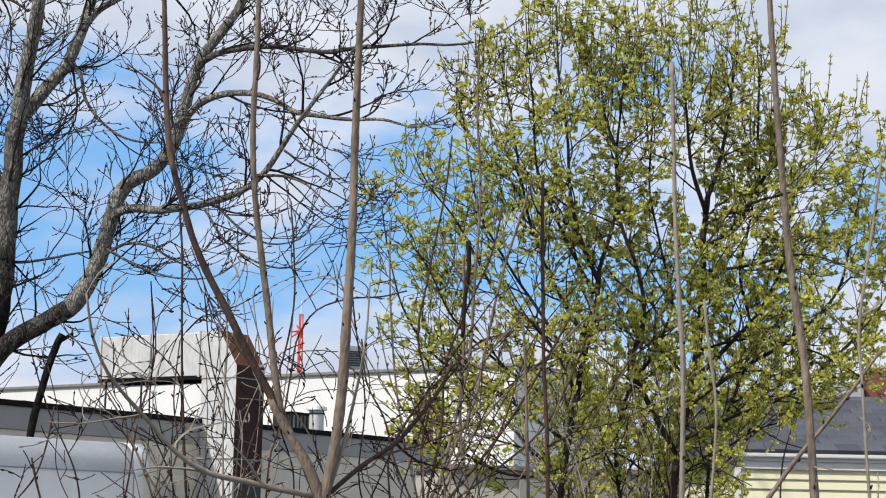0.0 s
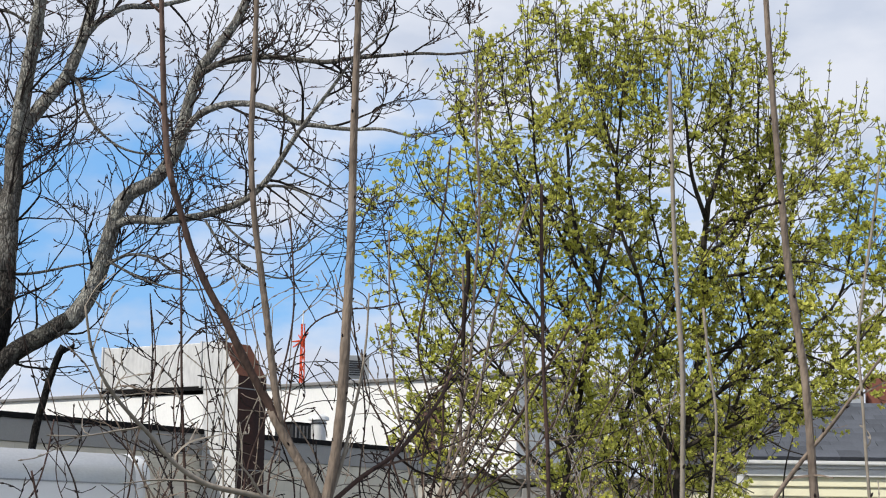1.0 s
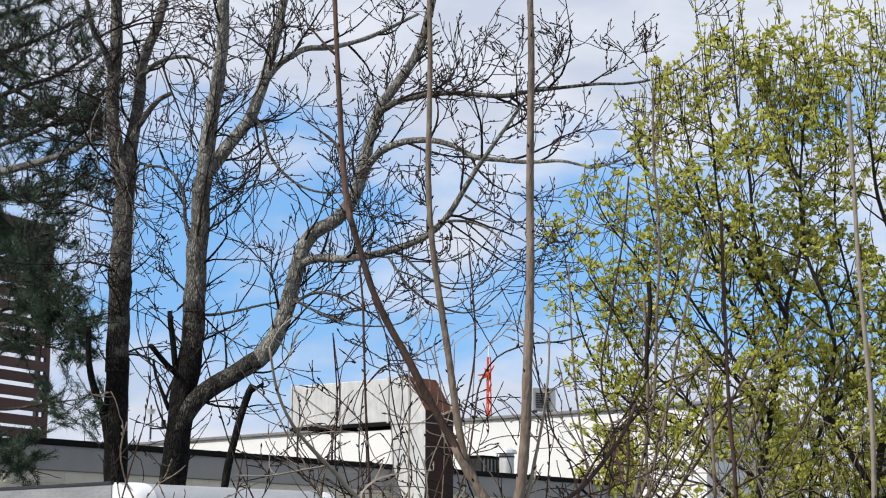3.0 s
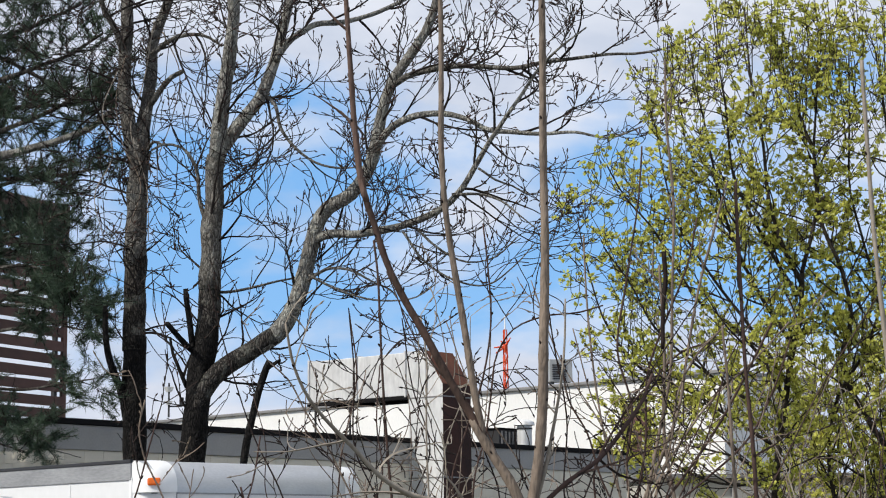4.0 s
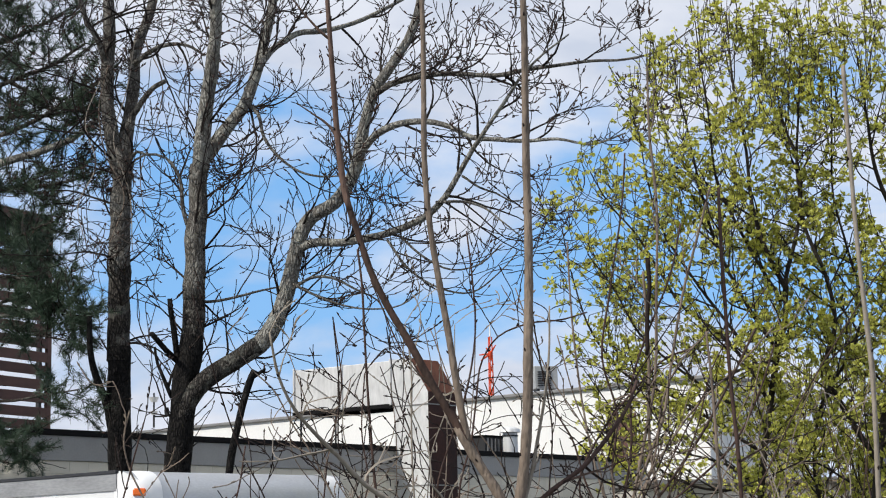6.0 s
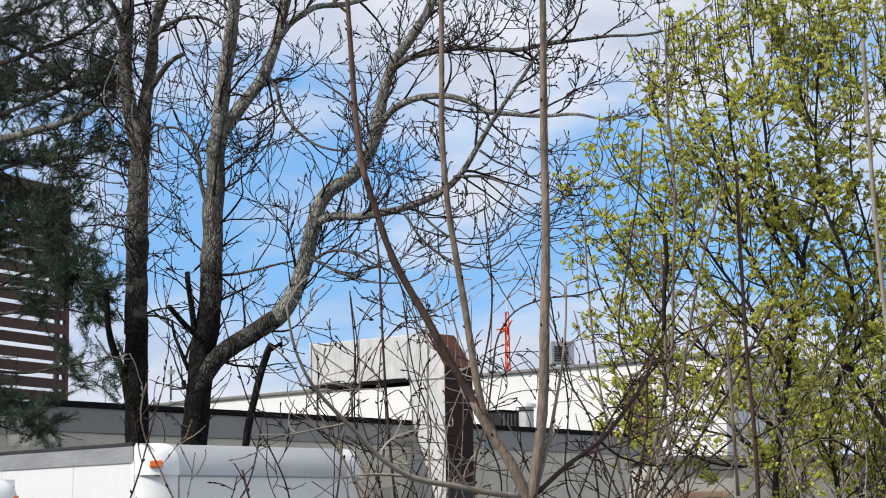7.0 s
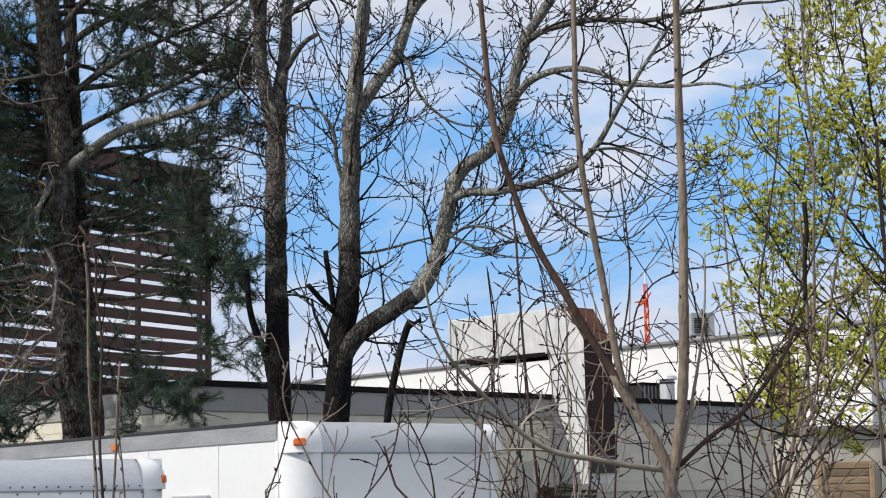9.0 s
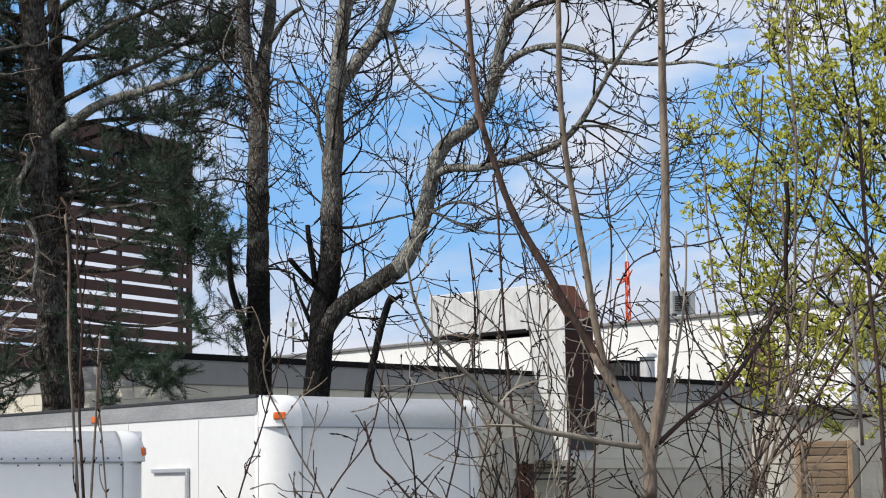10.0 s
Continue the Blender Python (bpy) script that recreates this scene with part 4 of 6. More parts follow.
bare_tree("bare_tree", "bare double-stemmed tree with a charred dark lower trunk", [
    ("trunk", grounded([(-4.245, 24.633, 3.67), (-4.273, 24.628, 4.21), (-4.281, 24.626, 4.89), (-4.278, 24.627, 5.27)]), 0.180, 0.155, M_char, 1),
    ("middle_trunk", [(-4.284, 24.626, 5.08), (-4.278, 24.627, 5.27), (-4.275, 24.628, 5.576), (-4.287, 24.625, 6.036), (-4.285, 24.626, 6.422)], 0.157, 0.145, M_bark_scorched, 1),
    ("upper_trunk", [(-4.29, 24.625, 6.229), (-4.285, 24.626, 6.422), (-4.269, 24.629, 6.966), (-4.261, 24.63, 7.592), (-4.251, 24.632, 7.987)], 0.147, 0.13, M_bark_dark, 2),
    ("limb", [(-4.291, 24.625, 7.592), (-4.386, 24.608, 8.062), (-4.452, 24.596, 8.536), (-4.467, 24.593, 9.093), (-4.435, 24.599, 9.576), (-4.457, 24.595, 10.14), (-4.511, 24.585, 10.789)], 0.105, 0.07, M_bark_dark, 2),
    ("limb", [(-4.234, 24.635, 7.829), (-4.197, 24.743, 8.408), (-4.143, 24.853, 8.996), (-4.119, 24.958, 9.511), (-3.992, 25.08, 9.954), (-3.896, 25.197, 10.484)], 0.10, 0.06, M_bark_dark, 2),
    ("limb", [(-4.468, 24.593, 9.173), (-4.539, 24.41, 9.443), (-4.698, 24.21, 9.706), (-4.783, 24.024, 10.126)], 0.05, 0.03, M_bark_dark, 2),
    ("branch", [(-4.12, 24.654, 8.465), (-3.945, 24.514, 8.666), (-3.793, 24.37, 8.785), (-3.618, 24.228, 8.824)], 0.045, 0.03, M_bark_dark, 0),
    ("branch", [(-4.113, 24.655, 9.184), (-3.905, 24.563, 9.316), (-3.697, 24.469, 9.382), (-3.377, 24.389, 9.378), (-3.094, 24.301, 9.19)], 0.04, 0.015, M_bark_dark, 2),
    ("branch", [(-4.188, 24.643, 7.751), (-4.021, 24.417, 7.896), (-3.869, 24.189, 7.804)], 0.03, 0.015, M_bark_dark, 1),
    ("vine", [(-4.417, 24.399, 9.12), (-4.526, 24.328, 8.471), (-4.42, 24.297, 7.837), (-4.169, 24.291, 7.288), (-4.35, 24.208, 6.585)], 0.009, 0.006, M_stem, 1),
    ("vine", [(-4.047, 24.463, 9.61), (-4.172, 24.392, 8.718), (-4.32, 24.315, 8.073), (-4.095, 24.303, 7.29), (-4.049, 24.26, 6.513)], 0.009, 0.006, M_stem_pale, 1),
    ("vine", [(-4.525, 24.379, 8.878), (-4.701, 24.295, 8.309), (-4.55, 24.273, 7.678), (-4.767, 24.18, 7.123), (-4.64, 24.154, 6.581)], 0.008, 0.005, M_stem_pale, 1),
    ("vine", [(-3.932, 24.482, 9.454), (-3.693, 24.469, 8.888), (-3.792, 24.403, 8.163), (-3.95, 24.327, 7.602), (-3.876, 24.289, 6.898)], 0.008, 0.005, M_stem, 1),
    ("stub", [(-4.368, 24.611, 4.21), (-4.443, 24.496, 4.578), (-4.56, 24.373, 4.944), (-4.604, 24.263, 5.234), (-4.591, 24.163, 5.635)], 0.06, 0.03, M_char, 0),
], 23, 0.32, 1.4, -0.15, 0.05)
snag = bare_tree("dead_snag", "thin dark dead snag leaning between the trees", [
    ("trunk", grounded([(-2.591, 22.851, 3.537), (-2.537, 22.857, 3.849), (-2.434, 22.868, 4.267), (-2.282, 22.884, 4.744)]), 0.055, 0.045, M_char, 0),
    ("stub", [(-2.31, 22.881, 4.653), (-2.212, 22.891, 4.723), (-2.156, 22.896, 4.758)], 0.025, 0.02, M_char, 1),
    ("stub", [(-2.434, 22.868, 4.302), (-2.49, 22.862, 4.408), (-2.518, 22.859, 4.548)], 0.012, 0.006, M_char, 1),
], 31, 0.3, 0.4, 0.0, 0.1)


# ---- pine ----
def pine_tree(limbs, seed):
    base = limbs[0][1][0]
    ob = thing("pine_tree", pose(base[0], base[1], 0), "dark green long-needled pine with bare lower limbs", "tree")
    inv = Matrix.Translation((-base[0], -base[1], 0))
    rng = random.Random(seed)
    twigs, needles, bare = Soup(), Soup(), Soup()
    for i, (nm, pts, r0, r1, mt, leafy) in enumerate(limbs):
        pts = [inv @ Vector(q) for q in pts]
        me, path, radii = limb_mesh(nm, pts, r0, r1, step=0.12, sides=12 if r0 > 0.08 else 7, rough=0.12, seed=seed + i)
        part(nm, me, mt, ob, smooth=True)
        dense, begin = leafy if isinstance(leafy, tuple) else (leafy, 0.2)
        if dense > 0:
            tips = []
            sprout(twigs, path, radii, 0.030 / dense, 0.95, 1, rng, up=0.05, start=begin, tips=tips, kids=4, lift=0.05, thin=0.005, flat=0.8, size=0.1)
            for p, d, lv in tips:
                if rng.random() < (0.66 if p.z > 7.0 else 0.55):
                    continue
                for k in range(44):
                    nd = (d * rng.uniform(0.2, 1.0) + Vector((rng.gauss(0, 0.55), rng.gauss(0, 0.55), rng.gauss(0, 0.45) + 0.08))).normalized()
                    sd = nd.cross(Vector((rng.gauss(0, 1), rng.gauss(0, 1), rng.gauss(0, 1)))).normalized()
                    needles.needle(p - d * rng.uniform(0, 0.24), nd, sd, rng.uniform(0.07, 0.14), 0.0038)
        elif dense < 0:
            sprout(bare, path, radii, 0.24, 0.9, 1, rng, up=0.02, start=0.1, kids=3, lift=-0.05, thin=0.006, curl=0.9)
    tagged(part("twig_spray", twigs.mesh("twig_spray"), M_twig, ob), kind="stuff")
    tagged(part("dead_spray", bare.mesh("dead_spray"), M_stem, ob, "pale dead twigs"), kind="stuff")
    tagged(part("crown", needles.mesh("crown"), M_needle, ob, "dark green needle tufts"), kind="stuff")
    return ob


def boughs(count, seed):
    """Leafy boughs behind and beside the upper trunk, and unseen ones that shade the side wall."""
    rng = random.Random(seed)
    out = []
    for k in range(count):
        z = 6.6 + 4.2 * k / count
        a = radians(rng.uniform(20, 200))
        r = rng.uniform(1.1, 2.3)
        d = Vector((math.cos(a), math.sin(a), 0))
        p = Vector((-7.62 - 0.06 * (z - 6.3), 25.9, z))
        out.append(("limb", [tuple(p + d * r * t + Vector((0, 0, 0.12 * t + rng.uniform(-0.08, 0.08)))) for t in (0, 0.33, 0.66, 1)], 0.035, 0.010, M_pinebark, (1.0, 0.12)))
    # dense limbs added out of view to shade the grey building's side wall
    for x, y, z in ((-10.6, 29.4, 6.3), (-9.7, 29.2, 5.6), (-9.9, 28.5, 7.2), (-11.2, 29.6, 7.7), (-10.2, 30.2, 6.9), (-11.4, 28.8, 8.8)):
        q = Vector((x, y, z))
        p = Vector((-7.6, 25.9, z - 0.2))
        out.append(("limb", [tuple(p.lerp(q, t) + Vector((0, 0, 0.25 * math.sin(t * 3.0)))) for t in (0, 0.35, 0.7, 1)], 0.04, 0.012, M_pinebark, (3.2, 0.35)))
    return out


pine_tree([
    ("trunk", grounded([(-7.408, 25.956, 3.327), (-7.472, 25.938, 4.215), (-7.537, 25.919, 5.273), (-7.618, 25.895, 6.343), (-7.653, 25.885, 7.423), (-7.735, 25.86, 8.43), (-7.84, 25.828, 9.445), (-7.868, 25.82, 10.3), (-7.889, 25.813, 11.336)]), 0.235, 0.17, M_pinebark, 0),
    ("trunk", grounded([(-7.323, 26.603, 3.342), (-7.405, 26.581, 4.667), (-7.486, 26.558, 5.84), (-7.568, 26.534, 6.855), (-7.611, 26.522, 7.966), (-7.671, 26.505, 9.089), (-7.74, 26.485, 10.663)]), 0.15, 0.09, M_pinebark, 0),
    ("limb", [(-7.622, 25.894, 7.382), (-7.269, 25.773, 7.596), (-6.903, 25.652, 7.807), (-6.461, 25.546, 7.958), (-5.943, 25.452, 8.057), (-5.506, 25.331, 8.136), (-5.072, 25.204, 8.269), (-4.717, 25.055, 8.488)], 0.085, 0.035, M_bark, (0.5, 0.55)),
    ("limb", [(-7.639, 25.889, 7.842), (-7.092, 25.733, 8.081), (-6.471, 25.588, 8.316), (-5.854, 25.429, 8.502), (-5.242, 25.256, 8.764), (-4.634, 25.07, 9.101)], 0.05, 0.02, M_pinebark, 1.1),
    ("limb", [(-7.657, 25.884, 8.347), (-7.198, 25.808, 8.732), (-6.677, 25.741, 9.031), (-6.077, 25.685, 9.242), (-5.478, 25.615, 9.448), (-4.959, 25.517, 9.733)], 0.06, 0.02, M_pinebark, 1.2),
    ("limb", [(-7.722, 25.864, 9.108), (-7.22, 25.88, 9.515), (-6.635, 25.907, 9.751), (-6.047, 25.923, 9.983), (-5.375, 25.944, 10.299)], 0.06, 0.02, M_pinebark, 1.2),
    ("limb", [(-7.763, 25.852, 9.447), (-7.008, 25.722, 10.058), (-6.295, 25.563, 10.318), (-5.508, 25.404, 10.568)], 0.06, 0.02, M_pinebark, 1.0),
    ("limb", [(-7.622, 25.894, 7.507), (-6.858, 25.797, 7.667), (-6.16, 25.665, 7.671), (-5.546, 25.498, 7.679), (-4.937, 25.318, 7.741), (-4.491, 25.097, 7.839)], 0.045, 0.012, M_pinebark, 1.2),
    ("limb", [(-7.572, 25.909, 6.591), (-7.013, 25.755, 6.63), (-6.55, 25.568, 6.666), (-6.015, 25.391, 6.861), (-5.562, 25.187, 7.011), (-5.191, 24.96, 7.077)], 0.04, 0.012, M_pinebark, (0.9, 0.15)),
    ("limb", [(-7.555, 25.914, 6.013), (-6.832, 25.701, 5.96), (-6.195, 25.451, 5.825), (-5.568, 25.186, 5.849), (-5.028, 24.892, 5.792), (-4.724, 24.544, 5.737)], 0.04, 0.012, M_pinebark, (2.6, 0.5)),
    ("limb", [(-7.538, 25.919, 5.601), (-6.806, 25.604, 5.46), (-6.072, 25.275, 5.479), (-5.505, 24.893, 5.495), (-4.951, 24.499, 5.353)], 0.035, 0.012, M_pinebark, (2.0, 0.55)),
    ("limb", [(-7.513, 25.926, 4.946), (-6.653, 25.644, 4.733), (-5.923, 25.31, 4.643), (-5.359, 24.925, 4.673), (-4.808, 24.528, 4.699)], 0.035, 0.010, M_pinebark, (1.5, 0.7)),
    ("limb", [(-7.473, 25.938, 4.458), (-6.805, 25.604, 4.255), (-6.227, 25.237, 4.135), (-5.661, 24.857, 4.018)], 0.03, 0.010, M_pinebark, (1.1, 0.3)),
    ("limb", [(-7.435, 25.948, 4.62), (-6.881, 25.584, 4.255), (-6.302, 25.218, 3.94), (-5.737, 24.84, 3.75)], 0.03, 0.010, M_pinebark, (1.1, 0.25)),
    ("limb", [(-7.472, 25.938, 4.215), (-7.704, 25.347, 3.948), (-7.919, 24.756, 3.769), (-8.185, 24.142, 3.674)], 0.03, 0.010, M_pinebark, (1.1, 0.2)),
    ("limb", [(-7.784, 25.846, 8.936), (-8.109, 25.745, 9.181), (-8.493, 25.62, 9.337), (-8.947, 25.465, 9.403), (-9.396, 25.302, 9.549)], 0.06, 0.025, M_pinebark, 1.1),
    ("limb", [(-7.757, 25.854, 8.261), (-8.13, 25.564, 8.298), (-8.53, 25.257, 8.332), (-8.989, 24.919, 8.196)], 0.05, 0.02, M_pinebark, 1.2),
    ("limb", [(-7.677, 25.878, 7.674), (-8.051, 25.589, 7.8), (-8.375, 25.308, 7.717), (-8.836, 24.974, 7.549)], 0.05, 0.02, M_pinebark, 1.1),
    ("limb", [(-7.619, 25.895, 6.757), (-7.919, 25.455, 6.781), (-8.189, 25.019, 6.682), (-8.588, 24.531, 6.58)], 0.045, 0.02, M_pinebark, 1.2),
    ("limb", [(-7.594, 25.902, 6.26), (-7.916, 25.456, 6.292), (-8.258, 24.996, 6.159), (-8.582, 24.533, 6.029)], 0.04, 0.02, M_pinebark, 0.5),
    ("limb", [(-7.819, 25.835, 9.787), (-8.091, 25.401, 10.02), (-8.439, 24.935, 10.071), (-8.77, 24.467, 10.115)], 0.05, 0.02, M_pinebark, 1.2),
    ("limb", [(-7.488, 25.933, 4.621), (-7.829, 25.483, 4.198), (-8.094, 25.05, 3.944), (-8.417, 24.591, 3.776)], 0.04, 0.012, M_pinebark, 0.9),
    # long limbs reaching out of view, added to shade the side wall
    ("limb", [(-7.636, 25.89, 7.173), (-8.477, 26.678, 7.428), (-9.589, 27.359, 7.768), (-10.897, 27.94, 8.017), (-12.074, 28.541, 8.082)], 0.05, 0.02, M_pinebark, 1.9),
    ("limb", [(-7.678, 25.877, 7.926), (-8.641, 26.625, 8.289), (-9.76, 27.299, 8.744), (-11.074, 27.871, 9.107), (-12.417, 28.393, 9.282)], 0.05, 0.02, M_pinebark, 1.9),
    ("limb", [(-7.634, 25.89, 6.591), (-8.888, 26.894, 6.616), (-10.281, 27.818, 6.711), (-11.89, 28.618, 6.789)], 0.05, 0.02, M_pinebark, 1.9),
    ("limb", [(-7.593, 25.903, 5.93), (-8.725, 26.948, 5.929), (-10.111, 27.881, 5.91), (-11.713, 28.691, 5.873)], 0.05, 0.02, M_pinebark, 1.9),
    ("limb", [(-7.761, 25.852, 9.107), (-8.753, 25.885, 9.502), (-9.782, 25.87, 9.89), (-10.803, 25.821, 10.098)], 0.05, 0.02, M_pinebark, 0.9),
    ("limb", [(-7.72, 25.865, 8.599), (-6.872, 25.845, 8.642), (-6.023, 25.8, 8.763), (-5.414, 25.68, 8.749), (-4.888, 25.531, 8.815)], 0.05, 0.02, M_pinebark, 1.2),
    ("limb", [(-7.803, 25.84, 9.702), (-7.292, 25.833, 9.762), (-6.464, 25.899, 9.484), (-5.714, 25.922, 9.116), (-5.203, 25.877, 8.997)], 0.05, 0.02, M_pinebark, 1.2),
    ("limb", [(-7.538, 25.918, 5.766), (-6.652, 25.644, 5.784), (-5.918, 25.311, 6.038), (-5.275, 24.943, 5.965), (-4.8, 24.53, 5.583)], 0.035, 0.012, M_pinebark, (2.8, 0.5)),
    ("limb", [(-7.555, 25.914, 6.178), (-6.652, 25.644, 6.354), (-5.917, 25.312, 6.36), (-5.425, 24.91, 6.164), (-4.947, 24.5, 5.971)], 0.035, 0.012, M_pinebark, (2.6, 0.5)),
    ("limb", [(-7.577, 26.324, 7.325), (-7.078, 26.67, 7.63), (-6.562, 27.008, 7.895), (-6.03, 27.337, 8.12), (-5.567, 27.64, 8.345)], 0.04, 0.012, M_pinebark, (1.3, 0.3)),
    ("limb", [(-7.574, 26.325, 7.072), (-7.088, 26.719, 7.254), (-6.665, 27.085, 7.479), (-6.228, 27.446, 7.558), (-5.861, 27.783, 7.537)], 0.035, 0.012, M_pinebark, (1.2, 0.35)),
    ("limb", [(-7.61, 26.314, 6.734), (-7.244, 26.677, 6.867), (-6.826, 27.045, 7.087), (-6.392, 27.408, 7.179), (-5.944, 27.765, 7.094)], 0.03, 0.012, M_pinebark, (0.8, 0.3)),
    ("limb", [(-7.628, 25.892, 7.918), (-8.035, 26.117, 8.145), (-8.447, 26.337, 8.289), (-9.018, 26.499, 8.427)], 0.04, 0.012, M_pinebark, (1.3, 0.1)),
    ("limb", [(-7.636, 25.89, 8.673), (-8.044, 26.115, 8.824), (-8.454, 26.335, 8.846), (-9.025, 26.496, 8.859)], 0.04, 0.012, M_pinebark, (1.3, 0.1)),
    ("limb", [(-7.64, 25.888, 9.011), (-7.376, 26.45, 9.054), (-7.093, 27.011, 9.004), (-6.795, 27.568, 9.126)], 0.04, 0.012, M_pinebark, (1.3, 0.1)),
    ("dead_limb", [(-7.553, 25.914, 5.437), (-7.724, 25.376, 5.869), (-7.881, 24.838, 5.886), (-8.095, 24.277, 5.744)], 0.03, 0.010, M_bark, -1),
    ("dead_limb", [(-7.512, 25.926, 4.783), (-7.568, 25.423, 4.584), (-7.727, 24.887, 4.47), (-7.945, 24.327, 4.666)], 0.03, 0.010, M_bark, -1),
    ("dead_limb", [(-7.676, 25.878, 7.339), (-7.77, 25.641, 7.053), (-7.861, 25.404, 6.689), (-7.725, 25.236, 6.254), (-7.516, 25.091, 5.946), (-7.435, 24.906, 5.483), (-7.434, 24.698, 5.069)], 0.045, 0.02, M_bark, -1),
    ("dead_limb", [(-7.513, 25.926, 4.946), (-7.693, 25.56, 5.0), (-7.901, 25.182, 4.734), (-8.026, 24.826, 4.475), (-8.144, 24.472, 4.069)], 0.035, 0.012, M_bark, -1),
    ("dead_limb", [(-7.322, 25.981, 5.273), (-7.089, 25.89, 5.501), (-6.973, 25.766, 5.973), (-7.126, 25.568, 6.279), (-7.237, 25.381, 6.459)], 0.03, 0.01, M_pinebark, -1),
    ("dead_limb", [(-7.721, 25.864, 8.853), (-7.931, 25.452, 8.724), (-8.13, 25.038, 8.578), (-8.391, 24.599, 8.504)], 0.025, 0.012, M_bark, -1),
    ("dead_limb", [(-7.473, 25.938, 4.539), (-7.556, 25.653, 4.924), (-7.86, 25.299, 5.222), (-8.153, 24.943, 5.433), (-8.435, 24.584, 5.638)], 0.025, 0.010, M_bark, -1),
] + boughs(14, 43), 41)


# ---- young-leaved maple ----
def leafy_tree(limbs, seed, centre, size, label, every=0.115, sparse=0.50, thick=0.6, low=-0.62, twig_mat=M_maplebark):
    base = limbs[0][1][0]
    ob = thing("maple_tree", pose(base[0], base[1], 0), label, "tree", group="maples in young leaf")
    inv = Matrix.Translation((-base[0], -base[1], 0))
    centre = inv @ Vector(centre)
    rng = random.Random(seed)

    def inside(q):
        w = q - centre
        left = -0.97 + 0.45 * min(1.0, max(0.0, (w.z / size[2] - 0.15) / 0.7)) + 0.12 * noise.noise(q * 2.1)
        if w.x / size[0] < left:
            return False
        if w.x / size[0] > 0.95 - 0.60 * max(0.0, w.z / size[2]) + 0.16 * noise.noise(q * 2.7):
            return False
        if w.x / size[0] > 0.26 and w.z / size[2] < low + 0.5 * max(0.0, w.x / size[0] - 0.3) + 0.08 * noise.noise(q * 3.3):
            return False
        bumpy = 1.0 + 0.40 * noise.noise(q * 1.7) + 0.25 * noise.noise(q * 5.0)
        return (w.x / size[0]) ** 2 + (w.y / size[1]) ** 2 + (w.z / size[2]) ** 2 < bumpy

    twigs, leaves = Soup(), Soup()
    tips = []
    for i, (nm, pts, r0, r1) in enumerate(limbs):
        pts = [inv @ Vector(q) for q in pts]
        while len(pts) > 3 and ((pts[-1].x - centre.x) / size[0] > 0.86 - 0.55 * max(0.0, (pts[-1].z - centre.z) / size[2]) or (pts[-1].z - centre.z) / size[2] > 0.80):
            pts.pop()
        me, path, radii = limb_mesh(nm, pts, r0 * thick, r1 * thick, step=0.10, sides=9, rough=0.12, seed=seed + i)
        part(nm, me, M_maplebark, ob, smooth=True)
        sprout(twigs, path, radii, every, 1.15, 2, rng, up=0.11, start=0.08, tips=tips, kids=3, lift=0.22, thin=0.0036, inside=inside, flat=1.0, size=0.12, wobble=0.11, fork=(0.45, 1.0), curl=0.7)
    for p, d, lv in tips:
        high = (p.z - centre.z) / size[2]
        edge = max(0.0, -(p.x - centre.x) / size[0] - 0.35)
        if rng.random() < sparse + 0.30 * max(0.0, high) + 0.55 * edge:
            continue
        m = rng.randint(5, 9)
        for k in range(m):
            nd = (d * 0.5 + Vector((rng.gauss(0, 0.7), rng.gauss(0, 0.7), rng.gauss(0, 0.5) + 0.25))).normalized()
            sd = nd.cross(Vector((rng.gauss(0, 1), rng.gauss(0, 1), rng.gauss(0, 1)))).normalized()
            leaves.blade(p + nd * 0.008, nd, sd, rng.uniform(0.026, 0.050), rng.uniform(0.028, 0.048))
    # long upright shoots that stand out of the crown
    for p, d, lv in tips:
        high = (p.z - centre.z) / size[2]
        if lv == 0 and high > 0.35 and rng.random() < 0.05:
            up_way = (d * 0.25 + Vector((rng.gauss(0, 0.12), rng.gauss(0, 0.12), 1.0))).normalized()
            long = rng.uniform(0.25, 0.6)
            twigs.tube([p, p + up_way * long * 0.5 + Vector((rng.gauss(0, 0.012), 0, 0)), p + up_way * long], [0.005, 0.0042, 0.0032], 4)
            h = 0.06
            while h < long + 0.01:
                q = p + up_way * h
                for k in range(rng.randint(2, 5)):
                    nd = (up_way * 0.6 + Vector((rng.gauss(0, 0.8), rng.gauss(0, 0.8), rng.gauss(0, 0.3)))).normalized()
                    sd = nd.cross(Vector((rng.gauss(0, 1), rng.gauss(0, 1), rng.gauss(0, 1)))).normalized()
                    leaves.blade(q, nd, sd, rng.uniform(0.025, 0.048), rng.uniform(0.02, 0.036))
                h += rng.uniform(0.07, 0.13)
    tagged(part("twig_spray", twigs.mesh("twig_spray"), twig_mat, ob), kind="stuff")
    tagged(part("crown", leaves.mesh("crown"), M_leaf, ob, "yellow-green young leaf clusters"), kind="stuff")
    return ob


